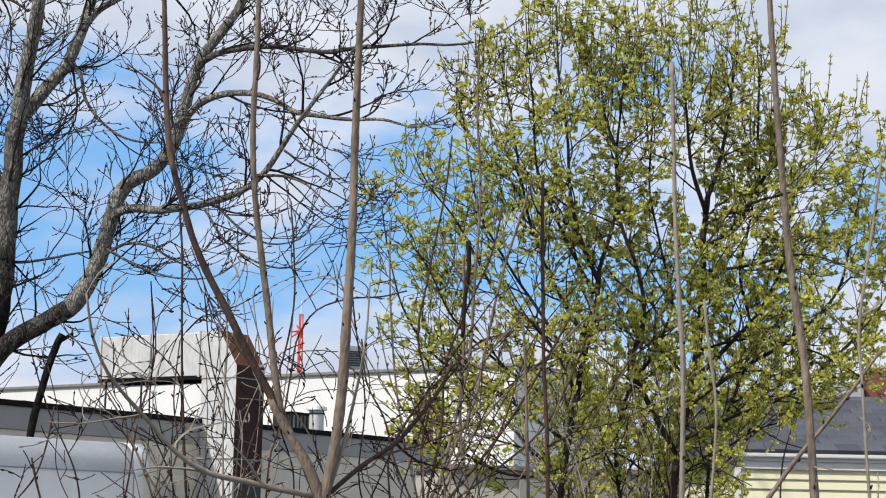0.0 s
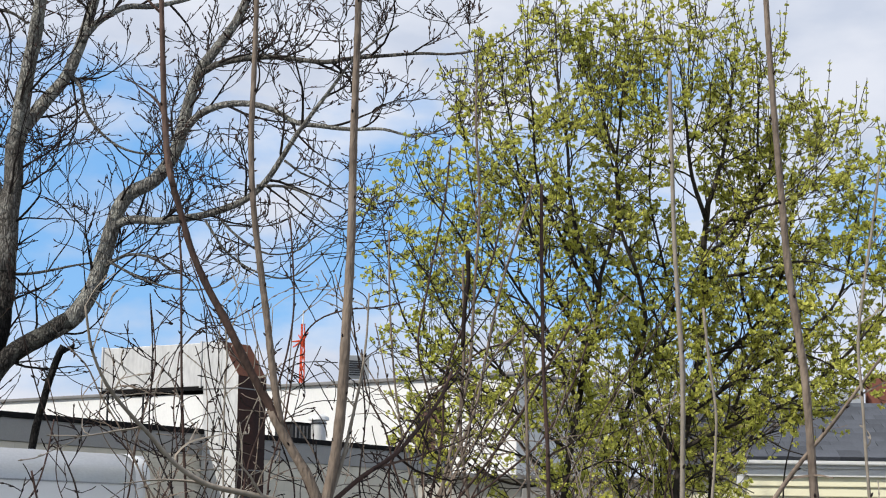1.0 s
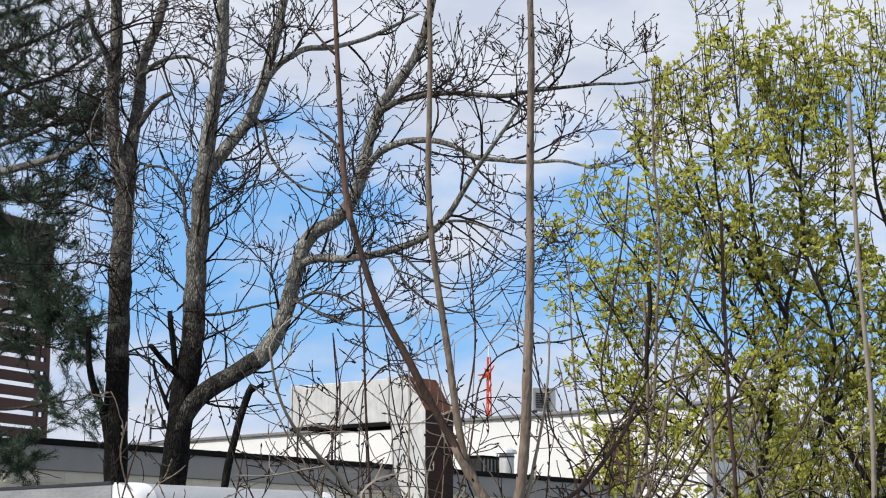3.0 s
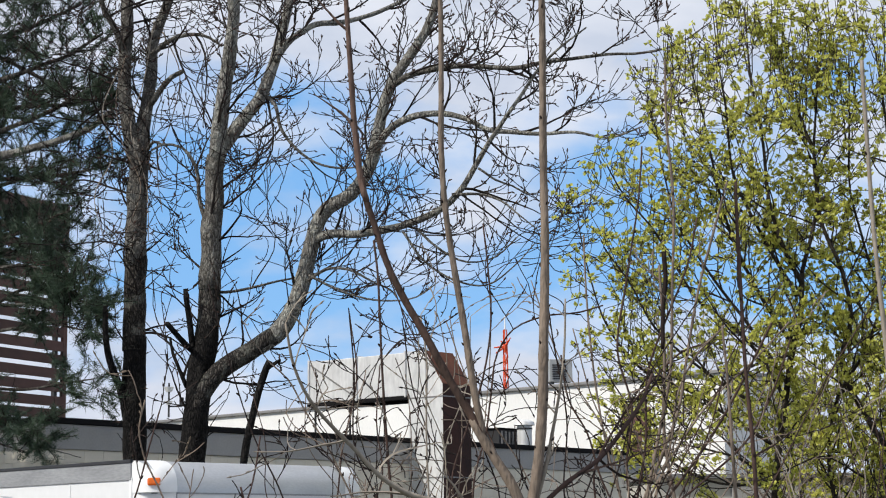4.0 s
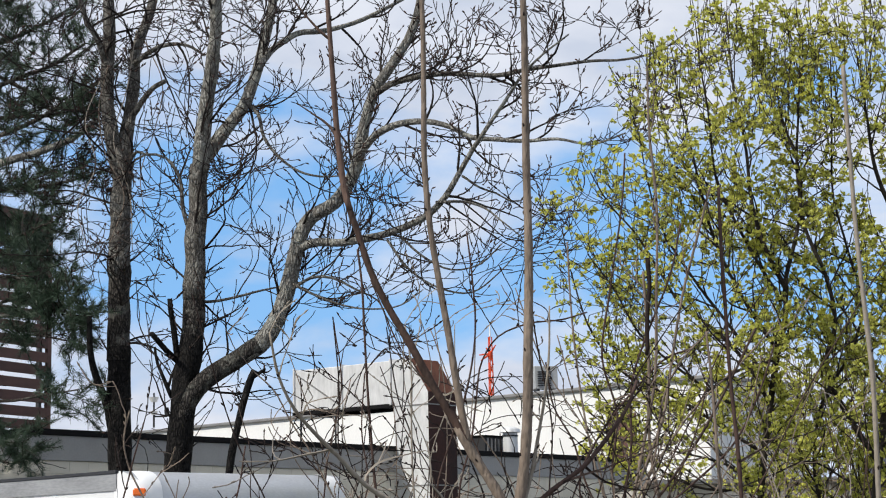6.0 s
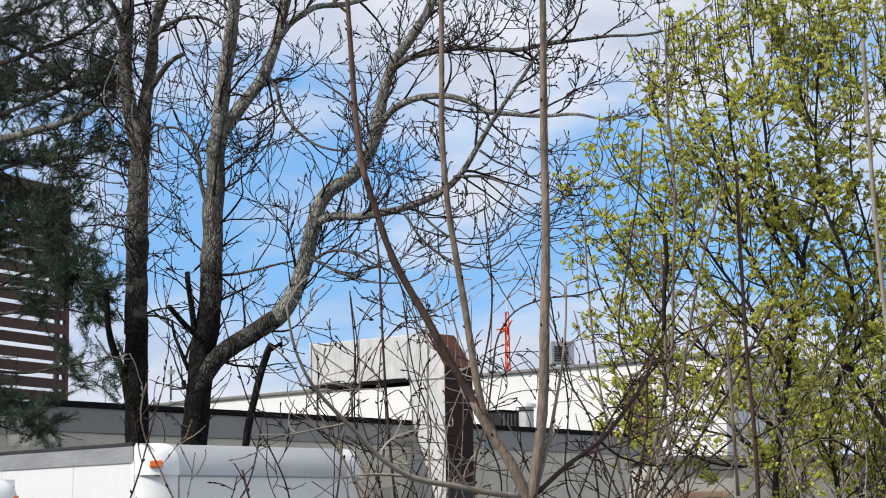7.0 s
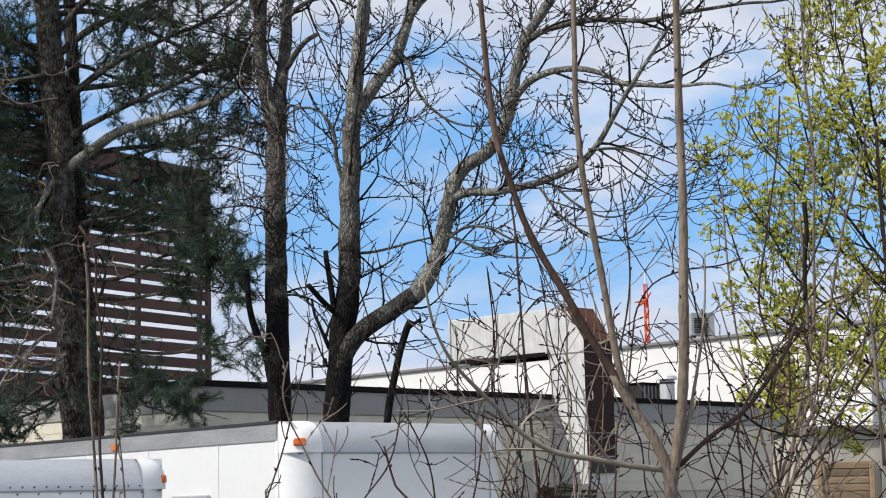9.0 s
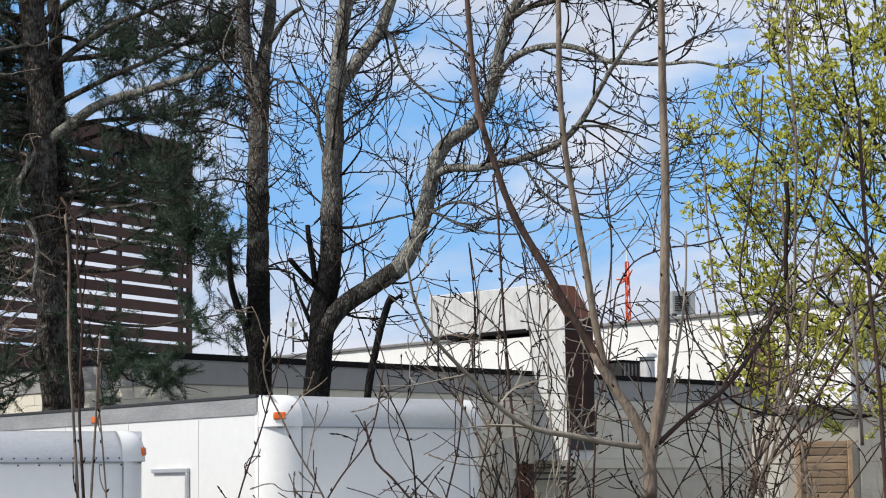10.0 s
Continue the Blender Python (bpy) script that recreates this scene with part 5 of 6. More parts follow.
MC = (3.897, 18.085, 5.19)
leafy_tree([
    ("trunk", grounded([(4.204, 18.016, 2.713), (4.257, 18.004, 3.269), (4.376, 17.975, 3.829), (4.462, 17.954, 4.394), (4.49, 17.947, 4.963), (4.501, 17.944, 5.422), (4.54, 17.934, 5.826)]), 0.085, 0.05),
    ("limb", [(4.54, 17.934, 5.826), (4.666, 17.902, 6.232), (4.749, 17.88, 6.699), (4.806, 17.865, 7.287), (4.863, 17.849, 7.881), (4.893, 17.841, 8.36)], 0.045, 0.015),
    ("limb", [(4.529, 17.937, 5.652), (4.362, 17.85, 6.092), (4.278, 17.742, 6.646), (4.193, 17.633, 7.197), (4.136, 17.518, 7.863)], 0.04, 0.012),
    ("limb", [(4.23, 18.01, 3.268), (3.968, 17.99, 3.706), (3.786, 17.949, 4.146), (3.877, 17.85, 4.589), (3.804, 17.787, 5.03), (3.623, 17.745, 5.47), (3.549, 17.681, 6.025), (3.584, 17.594, 6.695), (3.619, 17.508, 7.367), (3.628, 17.426, 7.925)], 0.05, 0.012),
    ("limb", grounded([(3.064, 17.94, 2.687), (3.131, 17.888, 3.345), (3.201, 17.835, 3.785), (3.272, 17.782, 4.226), (3.37, 17.723, 4.613), (3.386, 17.679, 5.0)]), 0.07, 0.045),
    ("limb", [(3.387, 17.678, 4.888), (3.209, 17.644, 5.269), (3.084, 17.599, 5.706), (3.039, 17.539, 6.259), (2.939, 17.488, 6.869), (2.893, 17.428, 7.539), (2.85, 17.368, 7.981)], 0.04, 0.012),
    ("limb", [(3.386, 17.679, 5.0), (3.538, 17.751, 5.468), (3.609, 17.839, 6.058), (3.486, 17.965, 6.661), (3.444, 18.075, 7.275), (3.43, 18.179, 7.903)], 0.035, 0.012),
    ("limb", [(3.216, 17.914, 3.791), (2.975, 17.854, 4.224), (2.682, 17.799, 4.543), (2.391, 17.74, 4.749), (2.153, 17.669, 5.121), (1.915, 17.596, 5.491), (1.68, 17.52, 5.747), (1.5, 17.436, 6.058)], 0.035, 0.010),
    ("limb", [(3.111, 17.932, 3.347), (2.705, 17.863, 3.607), (2.301, 17.785, 3.866), (1.846, 17.704, 4.065), (1.498, 17.603, 4.481), (1.311, 17.484, 5.007), (1.207, 17.358, 5.532)], 0.03, 0.008),
    ("limb", [(3.256, 17.703, 4.329), (2.935, 17.658, 4.869), (2.694, 17.595, 5.409), (2.563, 17.513, 5.951), (2.43, 17.432, 6.604), (2.298, 17.348, 7.144)], 0.035, 0.010),
    ("limb", [(4.392, 17.971, 3.942), (4.707, 17.965, 4.289), (4.996, 17.961, 4.582), (5.288, 17.952, 5.107), (5.42, 17.987, 5.696), (5.554, 18.021, 6.294), (5.636, 18.07, 7.021), (5.69, 18.128, 7.641)], 0.045, 0.012),
    ("limb", [(4.338, 17.984, 3.716), (4.795, 17.868, 4.058), (5.328, 17.716, 4.397), (5.751, 17.584, 4.846), (5.914, 17.529, 5.523), (6.025, 17.491, 6.092), (6.034, 17.488, 6.784)], 0.04, 0.010),
    ("limb", [(4.284, 17.997, 3.38), (4.741, 17.882, 3.609), (5.271, 17.733, 3.837), (5.796, 17.569, 4.285), (6.161, 17.444, 4.73), (6.372, 17.368, 5.232)], 0.035, 0.010),
    ("limb", [(4.501, 17.944, 5.307), (4.826, 17.963, 5.553), (5.127, 17.983, 6.034), (5.295, 18.039, 6.641), (5.383, 18.117, 7.381), (5.471, 18.195, 8.014)], 0.035, 0.010),
    ("limb", grounded([(3.777, 18.417, 2.709), (3.709, 18.385, 3.271), (3.808, 18.319, 3.838), (4.074, 18.217, 4.294), (4.228, 18.136, 4.749), (4.107, 18.118, 5.318), (3.984, 18.1, 5.892), (4.0, 18.051, 6.586), (4.016, 18.002, 7.284), (4.005, 17.959, 7.868)]), 0.05, 0.012),
    ("limb", grounded([(4.648, 18.423, 2.728), (4.696, 18.381, 3.296), (4.91, 18.296, 3.868), (5.068, 18.223, 4.441), (4.954, 18.224, 5.133), (5.059, 18.166, 5.712), (5.109, 18.122, 6.414), (5.133, 18.086, 7.241)]), 0.05, 0.012),
    ("limb", [(3.115, 17.931, 2.962), (2.762, 17.837, 3.223), (2.414, 17.736, 3.319), (1.962, 17.641, 3.41), (1.622, 17.525, 3.502)], 0.025, 0.008),
    ("limb", [(4.257, 18.003, 3.157), (4.664, 18.031, 3.28), (5.074, 18.051, 3.516), (5.43, 18.077, 3.64), (5.682, 18.13, 3.878)], 0.025, 0.008),
    ("limb", [(3.178, 17.717, 3.996), (2.827, 17.655, 4.532), (2.476, 17.586, 5.01), (2.181, 17.505, 5.486), (2.048, 17.4, 5.962), (1.972, 17.288, 6.381)], 0.032, 0.009),
    ("limb", [(3.334, 17.689, 4.775), (2.986, 17.669, 5.433), (2.748, 17.627, 5.981), (2.701, 17.553, 6.531), (2.626, 17.484, 7.081), (2.581, 17.41, 7.518)], 0.032, 0.009),
    ("limb", [(4.477, 17.847, 5.52), (4.923, 17.677, 5.738), (5.387, 17.489, 5.894), (5.689, 17.341, 6.276), (5.783, 17.257, 6.775)], 0.03, 0.009),
    ("limb", [(3.114, 17.932, 3.016), (2.541, 17.82, 2.999), (2.08, 17.678, 3.199), (1.671, 17.52, 3.718), (1.376, 17.345, 4.125)], 0.025, 0.008),
    ("limb", [(2.856, 17.772, 3.771), (2.388, 17.639, 4.075), (1.924, 17.495, 4.483), (1.679, 17.319, 4.888), (1.44, 17.14, 5.178)], 0.028, 0.008),
    ("limb", [(3.987, 18.065, 3.042), (3.546, 17.851, 3.244), (3.169, 17.617, 3.116), (2.801, 17.376, 2.992)], 0.02, 0.008),
    ("limb", [(4.204, 18.016, 2.935), (4.4, 17.66, 3.148), (4.585, 17.303, 3.033), (4.71, 16.958, 2.921)], 0.02, 0.008),
    ("limb", [(4.497, 18.048, 4.291), (4.904, 17.838, 4.396), (5.299, 17.621, 4.33), (5.681, 17.396, 4.154), (5.95, 17.2, 3.927)], 0.026, 0.008),
    ("limb", [(4.47, 18.055, 4.064), (4.786, 17.836, 3.719), (5.169, 17.59, 3.384), (5.438, 17.369, 3.272)], 0.024, 0.008),
    ("limb", [(4.525, 18.041, 5.092), (4.947, 17.774, 5.126), (5.381, 17.491, 5.214), (5.747, 17.216, 5.075), (6.049, 16.953, 4.994)], 0.028, 0.008),
    ("limb", [(3.284, 17.698, 4.219), (2.82, 17.575, 4.083), (2.367, 17.44, 3.733), (1.921, 17.294, 3.496)], 0.024, 0.008),
], 57, MC, (3.1, 2.3, 3.0), "maple with many upright limbs and fresh yellow-green leaf clusters")
leafy_tree([
    ("trunk", grounded([(5.759, 22.267, 2.8), (5.793, 22.259, 3.349), (5.894, 22.232, 3.904), (6.028, 22.196, 4.461), (6.097, 22.177, 5.022)]), 0.06, 0.02),
    ("limb", [(5.793, 22.259, 3.281), (6.157, 22.16, 3.699), (6.553, 22.047, 4.049), (6.881, 21.947, 4.466)], 0.03, 0.01),
    ("limb", [(5.793, 22.259, 3.212), (5.397, 22.229, 3.614), (5.101, 22.171, 4.016), (4.871, 22.094, 4.556), (4.776, 21.987, 5.097)], 0.03, 0.01),
    ("limb", grounded([(4.621, 22.531, 2.778), (4.584, 22.539, 3.33), (4.478, 22.56, 3.884), (4.337, 22.587, 4.444)]), 0.05, 0.015),
    ("limb", grounded([(4.009, 22.648, 2.766), (3.934, 22.661, 3.318), (3.963, 22.656, 3.876), (3.855, 22.675, 4.296)]), 0.04, 0.012),
    ("limb", grounded([(5.227, 22.398, 2.79), (5.159, 22.414, 3.339), (5.292, 22.383, 3.896), (5.359, 22.367, 4.456)]), 0.05, 0.015),
    ("limb", grounded([(6.479, 22.069, 2.814), (6.515, 22.058, 3.36), (6.616, 22.028, 3.773), (6.749, 21.988, 4.188)]), 0.04, 0.012),
    ("limb", [(4.619, 22.531, 3.123), (4.888, 22.475, 3.473), (5.293, 22.383, 3.549)], 0.02, 0.01),
    ("limb", [(3.937, 22.661, 3.11), (4.207, 22.612, 3.462), (4.48, 22.559, 3.536)], 0.02, 0.01),
], 91, (5.292, 22.383, 3.757), (2.3, 1.5, 1.5), "low twiggy young maple thicket behind the taller maple", every=0.085, sparse=0.62, thick=0.55, low=-0.3, twig_mat=M_stem)


# ---- saplings close by ----
def sapling(name, label, stems, seed, group=""):
    """stems: (points, r0, r1, material, side twig length, twig level, spacing)."""
    base = stems[0][0][0]
    ob = thing(name, pose(base[0], base[1], 0), label, "sapling" if name != "shrub" else "shrub", group=group)
    inv = Matrix.Translation((-base[0], -base[1], 0))
    rng = random.Random(seed)
    for i, (pts, r0, r1, mt, tl, lv, every) in enumerate(stems):
        pts = [inv @ Vector(q) for q in pts]
        me, path, radii = limb_mesh("stem", pts, r0, r1, step=0.03, sides=8 if r0 > 0.008 else 5, rough=0.10, knots=0.13, seed=seed + i)
        st = part("stem", me, mt, ob, smooth=True)
        if r0 > 0.0045:
            # a small dark bud over the leaf scar at every node
            s, gone, side = Soup(), 0.0, rng.uniform(0, 6)
            for k in range(2, len(path) - 2):
                gone += (path[k] - path[k - 1]).length
                if gone < 0.085:
                    continue
                gone = rng.uniform(-0.10, 0.03)
                d = (path[k + 1] - path[k - 1]).normalized()
                r = radii[k]
                side += 2.4 + rng.uniform(-0.5, 0.5)
                out = (d.cross(Vector((math.cos(side), math.sin(side), 0.2)))).normalized()
                p = path[k] + out * r * 0.8 + d * 0.004
                w = (out * 0.7 + d).normalized()
                s.tube([p, p + w * 0.006, p + w * 0.013], [0.003, 0.0036, 0.0012], 5)
            if s.v:
                tagged(part("bud_spray", s.mesh("bud_spray"), M_stem_dark, st, "small dark buds"), kind="stuff")
        if tl:
            s, ends = Soup(), []
            sprout(s, path, radii, every, tl, lv, rng, up=0.06, start=0.15, kids=2, lift=0.3, thin=0.0020, size=0.0, flat=0.5, wobble=0.09, tips=ends, curl=1.1)
            for p, d, level in ends:
                if rng.random() < 0.22:
                    s.tube([p, p + d * 0.007, p + d * 0.018], [0.002, 0.0036, 0.001], 5)
            tagged(part("twig_spray", s.mesh("twig_spray"), M_stem_dark if mt in (M_stem_red, M_stem_mid) else mt, st), kind="stuff")
    return ob


def px_r(w, d):
    return w * d * 0.000153



VB = (0.255, 5.995, 2.506)
sapling("sapling_clump", "forked clump of tall bare tan saplings with ringed stems", [
    ([(VB[0], VB[1], -0.1)] + [(0.246, 5.996, 2.324), (0.242, 5.996, 2.432), (0.246, 5.996, 2.495), (0.249, 5.996, 2.531)], px_r(38, 6), px_r(23, 6), M_stem, 0, 0, 1),
    ([(0.246, 5.996, 2.36), (0.246, 5.995, 2.461), (0.240, 5.995, 2.515), (0.208, 5.996, 2.604), (0.144, 5.998, 2.711), (0.11, 5.999, 2.769), (0.077, 6.0, 2.828)], px_r(23, 6), px_r(16, 6), M_stem, 0, 0, 1),
    ([(0.114, 5.999, 2.762), (0.077, 6.0, 2.828), (-0.001, 6.0, 2.96), (-0.08, 5.999, 3.117), (-0.149, 5.998, 3.245), (-0.199, 5.997, 3.354), (-0.236, 5.995, 3.465), (-0.273, 5.994, 3.586), (-0.279, 5.994, 3.63)], px_r(16, 6), px_r(11.5, 6), M_stem_mid, 0, 0, 1),
    ([(-0.262, 5.994, 3.550), (-0.273, 5.994, 3.586), (-0.296, 5.993, 3.755), (-0.31, 5.992, 3.945), (-0.327, 5.991, 4.195), (-0.345, 5.99, 4.527), (-0.358, 5.989, 4.925)], px_r(12, 6), px_r(6, 6), M_stem_rosy, 0.25, 0, 0.35),
    ([(0.245, 5.996, 2.36), (0.250, 5.995, 2.461), (0.258, 5.994, 2.515), (0.283, 5.993, 2.66), (0.301, 5.992, 2.843), (0.311, 5.992, 3.065), (0.317, 5.992, 3.251), (0.324, 5.991, 3.458), (0.328, 5.991, 3.687), (0.327, 5.991, 3.937), (0.327, 5.991, 4.23), (0.321, 5.991, 4.567), (0.318, 5.992, 5.012)], px_r(21, 6), px_r(8, 6), M_stem, 0, 0, 1),
    ([(0.11, 5.999, 2.769), (0.083, 5.999, 2.911), (0.056, 6.0, 3.094), (0.023, 6.0, 3.317), (0.001, 6.0, 3.504), (-0.01, 6.0, 3.712), (-0.011, 6.0, 3.943), (-0.013, 6.0, 4.215), (-0.021, 6.0, 4.55), (-0.032, 6.0, 4.951)], px_r(14, 6), px_r(7, 6), M_stem, 0, 0, 1),
    ([(0.232, 5.995, 2.518), (0.122, 5.954, 2.533), (-0.004, 5.911, 2.557), (-0.111, 5.866, 2.578), (-0.217, 5.818, 2.64), (-0.297, 5.77, 2.726), (-0.366, 5.722, 2.796), (-0.425, 5.673, 2.868), (-0.469, 5.625, 2.965), (-0.492, 5.578, 3.096)], px_r(12, 6), px_r(4, 6), M_stem_pale, 0.3, 1, 0.15),
    ([(0.277, 5.994, 2.53), (0.379, 6.048, 2.619), (0.492, 6.1, 2.698), (0.579, 6.153, 2.797), (0.658, 6.205, 2.907), (0.692, 6.262, 2.99)], px_r(9, 6), px_r(6, 6), M_stem_red, 0.35, 1, 0.12),
    ([(0.268, 5.994, 2.524), (0.311, 6.012, 2.662), (0.344, 6.03, 2.81), (0.37, 6.049, 2.942), (0.386, 6.068, 3.075), (0.392, 6.087, 3.229)], px_r(8, 6), px_r(3, 6), M_stem_pale, 0.2, 0, 0.2),
], 71)
sapling("sapling", "tall tan sapling with a slightly bent stem", [
    (grounded([(1.555, 4.962, 2.511), (1.543, 4.966, 2.742), (1.534, 4.969, 2.867), (1.516, 4.974, 3.025), (1.496, 4.98, 3.2), (1.483, 4.984, 3.361), (1.469, 4.988, 3.54), (1.458, 4.991, 3.738), (1.444, 4.995, 3.989), (1.434, 4.998, 4.277), (1.424, 5.001, 4.588)]), px_r(25, 5.2), px_r(8, 5.2), M_stem, 0, 0, 1)], 72, "saplings")
sapling("sapling", "slender tan sapling before the maple", [
    (grounded([(1.299, 5.447, 2.512), (1.302, 5.447, 2.731), (1.302, 5.447, 2.918), (1.291, 5.449, 3.141), (1.281, 5.451, 3.35), (1.274, 5.453, 3.596), (1.27, 5.454, 3.864)]), px_r(14, 5.6), px_r(7, 5.6), M_stem_pale, 0, 0, 1),
    ([(1.298, 5.447, 2.798), (1.308, 5.445, 2.918), (1.301, 5.447, 3.038)], px_r(6, 5.6), px_r(3, 5.6), M_stem_pale, 0, 0, 1)], 73, "saplings")
sapling("sapling", "thin pale sapling before the maple", [
    (grounded([(1.383, 5.427, 2.514), (1.396, 5.423, 2.698), (1.399, 5.422, 2.799), (1.383, 5.426, 2.935), (1.369, 5.43, 3.072), (1.364, 5.431, 3.124)]), px_r(9, 5.6), px_r(5, 5.6), M_stem_pale, 0, 0, 1)], 74, "saplings")
sapling("sapling", "thin pale sapling beside the garage", [
    (grounded([(1.696, 4.916, 2.513), (1.686, 4.919, 2.681), (1.68, 4.921, 2.821), (1.673, 4.924, 2.961), (1.689, 4.918, 3.118), (1.713, 4.91, 3.277), (1.738, 4.901, 3.469)]), px_r(10, 5.2), px_r(5, 5.2), M_stem_pale, 0.2, 0, 0.3),
    ([(1.428, 5.0, 2.508), (1.524, 4.972, 2.649), (1.598, 4.948, 2.743), (1.686, 4.919, 2.867), (1.73, 4.904, 2.93)], px_r(9, 5.2), px_r(5, 5.2), M_stem, 0.2, 0, 0.3)], 75, "saplings")
sapling("sapling", "thin brown sapling before the maple", [
    (grounded([(1.055, 6.414, 2.521), (1.048, 6.415, 2.776), (1.034, 6.417, 3.015), (1.027, 6.418, 3.256), (1.024, 6.419, 3.499), (1.025, 6.419, 3.684)]), px_r(11, 6.5), px_r(6, 6.5), M_stem_red, 0.3, 0, 0.3),
    ([(0.987, 6.425, 2.52), (0.978, 6.426, 2.775), (0.971, 6.427, 3.014), (0.959, 6.429, 3.174)], px_r(7, 6.5), px_r(4, 6.5), M_stem, 0, 0, 1)], 76, "saplings")
sapling("sapling", "thin dark sapling with short side twigs", [
    (grounded([(-0.196, 6.497, 2.494), (-0.218, 6.496, 2.747), (-0.232, 6.496, 2.983), (-0.242, 6.495, 3.221), (-0.249, 6.495, 3.382), (-0.262, 6.495, 3.503)]), px_r(8, 6.5), px_r(4, 6.5), M_stem_red, 0.45, 1, 0.45),
    (grounded([(-0.07, 6.5, 2.497), (-0.08, 6.5, 2.751), (-0.08, 6.5, 2.908), (-0.078, 6.5, 3.067), (-0.098, 6.499, 3.227)]), px_r(6, 6.5), px_r(3, 6.5), M_stem_pale, 0.4, 1, 0.2),
    (grounded([(-0.012, 6.5, 2.498), (0.011, 6.5, 2.675), (0.064, 6.5, 2.834), (0.118, 6.499, 2.994), (0.151, 6.498, 3.195), (0.144, 6.498, 3.397), (0.129, 6.499, 3.56)]), px_r(7, 6.5), px_r(3, 6.5), M_stem_red, 0.45, 1, 0.45)], 77, "saplings")
sapling("sapling", "thin dark sapling with crossing side twigs", [
    (grounded([(-0.265, 6.294, 2.49), (-0.335, 6.291, 2.601), (-0.417, 6.286, 2.768), (-0.488, 6.281, 2.879), (-0.549, 6.276, 2.991), (-0.608, 6.271, 3.046)]), px_r(6, 6.3), px_r(3, 6.3), M_stem, 0.4, 1, 0.14),
    (grounded([(0.074, 6.3, 2.497), (0.087, 6.299, 2.668), (0.121, 6.299, 2.783), (0.145, 6.298, 2.938), (0.169, 6.298, 3.074), (0.224, 6.296, 3.154), (0.32, 6.292, 3.195), (0.455, 6.284, 3.209), (0.532, 6.277, 3.23)]), px_r(6, 6.3), px_r(3, 6.3), M_stem_red, 0.4, 1, 0.16)], 78, "saplings")
sapling("shrub", "many-stemmed bare shrub of thin dark crossing branches", [
    (grounded([(0.767, 7.461, 2.531), (0.829, 7.454, 2.804), (0.892, 7.447, 3.104), (0.909, 7.445, 3.429), (0.925, 7.443, 3.831), (0.908, 7.445, 4.141), (0.91, 7.445, 4.407)]), px_r(9, 7.5), px_r(4, 7.5), M_stem, 0.42, 1, 0.55),
    (grounded([(0.744, 7.463, 2.53), (0.831, 7.454, 2.736), (0.918, 7.444, 2.955), (0.964, 7.438, 3.198), (1.012, 7.431, 3.431), (1.089, 7.421, 3.691), (1.144, 7.412, 3.881)]), px_r(9, 7.5), px_r(4, 7.5), M_stem, 0.42, 1, 0.55),
    (grounded([(0.812, 7.456, 2.532), (0.945, 7.44, 2.704), (1.067, 7.424, 2.877), (1.188, 7.405, 3.086), (1.299, 7.387, 3.296)]), px_r(9, 7.5), px_r(4, 7.5), M_stem_mid, 0.42, 1, 0.55),
    (grounded([(0.835, 7.453, 2.532), (1.013, 7.431, 2.671), (1.192, 7.405, 2.834), (1.302, 7.386, 3.042), (1.368, 7.374, 3.227)]), px_r(8, 7.5), px_r(3, 7.5), M_stem_red, 0.42, 1, 0.55),
    (grounded([(0.699, 7.467, 2.529), (0.637, 7.473, 2.777), (0.596, 7.476, 3.028), (0.571, 7.478, 3.282), (0.56, 7.479, 3.539), (0.557, 7.479, 3.68)]), px_r(8, 7.5), px_r(3, 7.5), M_stem, 0.42, 1, 0.55),
    (grounded([(0.676, 7.469, 2.529), (0.605, 7.476, 2.686), (0.554, 7.479, 2.867), (0.482, 7.484, 3.002), (0.454, 7.486, 3.186)]), px_r(7, 7.5), px_r(3, 7.5), M_stem_mid, 0.42, 1, 0.55),
    (grounded([(0.733, 7.464, 2.53), (0.784, 7.459, 2.826), (0.801, 7.457, 3.102), (0.888, 7.447, 3.336), (0.976, 7.436, 3.548), (1.019, 7.43, 3.737)]), px_r(8, 7.5), px_r(3, 7.5), M_stem_red, 0.42, 1, 0.55),
    (grounded([(0.79, 7.458, 2.531), (0.886, 7.447, 2.828), (0.917, 7.444, 3.012), (0.983, 7.435, 3.152), (1.117, 7.416, 3.293)]), px_r(8, 7.5), px_r(3, 7.5), M_stem, 0.42, 1, 0.55),
    (grounded([(0.722, 7.465, 2.53), (0.706, 7.467, 2.733), (0.735, 7.464, 2.962), (0.684, 7.469, 3.192), (0.724, 7.465, 3.472), (0.786, 7.459, 3.828), (0.805, 7.457, 4.043)]), px_r(7, 7.5), px_r(3, 7.5), M_stem_mid, 0.42, 1, 0.55),
    (grounded([(0.586, 7.477, 2.527), (0.581, 7.477, 2.73), (0.668, 7.47, 2.892), (0.824, 7.455, 3.079), (0.959, 7.438, 3.197), (1.05, 7.426, 3.222)]), px_r(7, 7.5), px_r(3, 7.5), M_stem_red, 0.42, 1, 0.55),
    (grounded([(0.756, 7.462, 2.53), (0.898, 7.446, 2.783), (1.054, 7.426, 2.992), (1.233, 7.398, 3.156), (1.367, 7.374, 3.297)]), px_r(7, 7.5), px_r(3, 7.5), M_stem, 0.42, 1, 0.55),
    (grounded([(0.903, 7.445, 2.534), (0.863, 7.45, 2.828), (0.868, 7.45, 3.196), (0.861, 7.45, 3.546)]), px_r(9, 7.5), px_r(5, 7.5), M_stem, 0.4, 1, 0.2),
    ([(0.864, 7.45, 3.20), (0.872, 7.446, 3.38), (0.884, 7.442, 3.48), (0.880, 7.440, 3.60)], px_r(7, 7.5), px_r(9, 7.5), M_stem_dark, 0, 0, 1),
], 79)


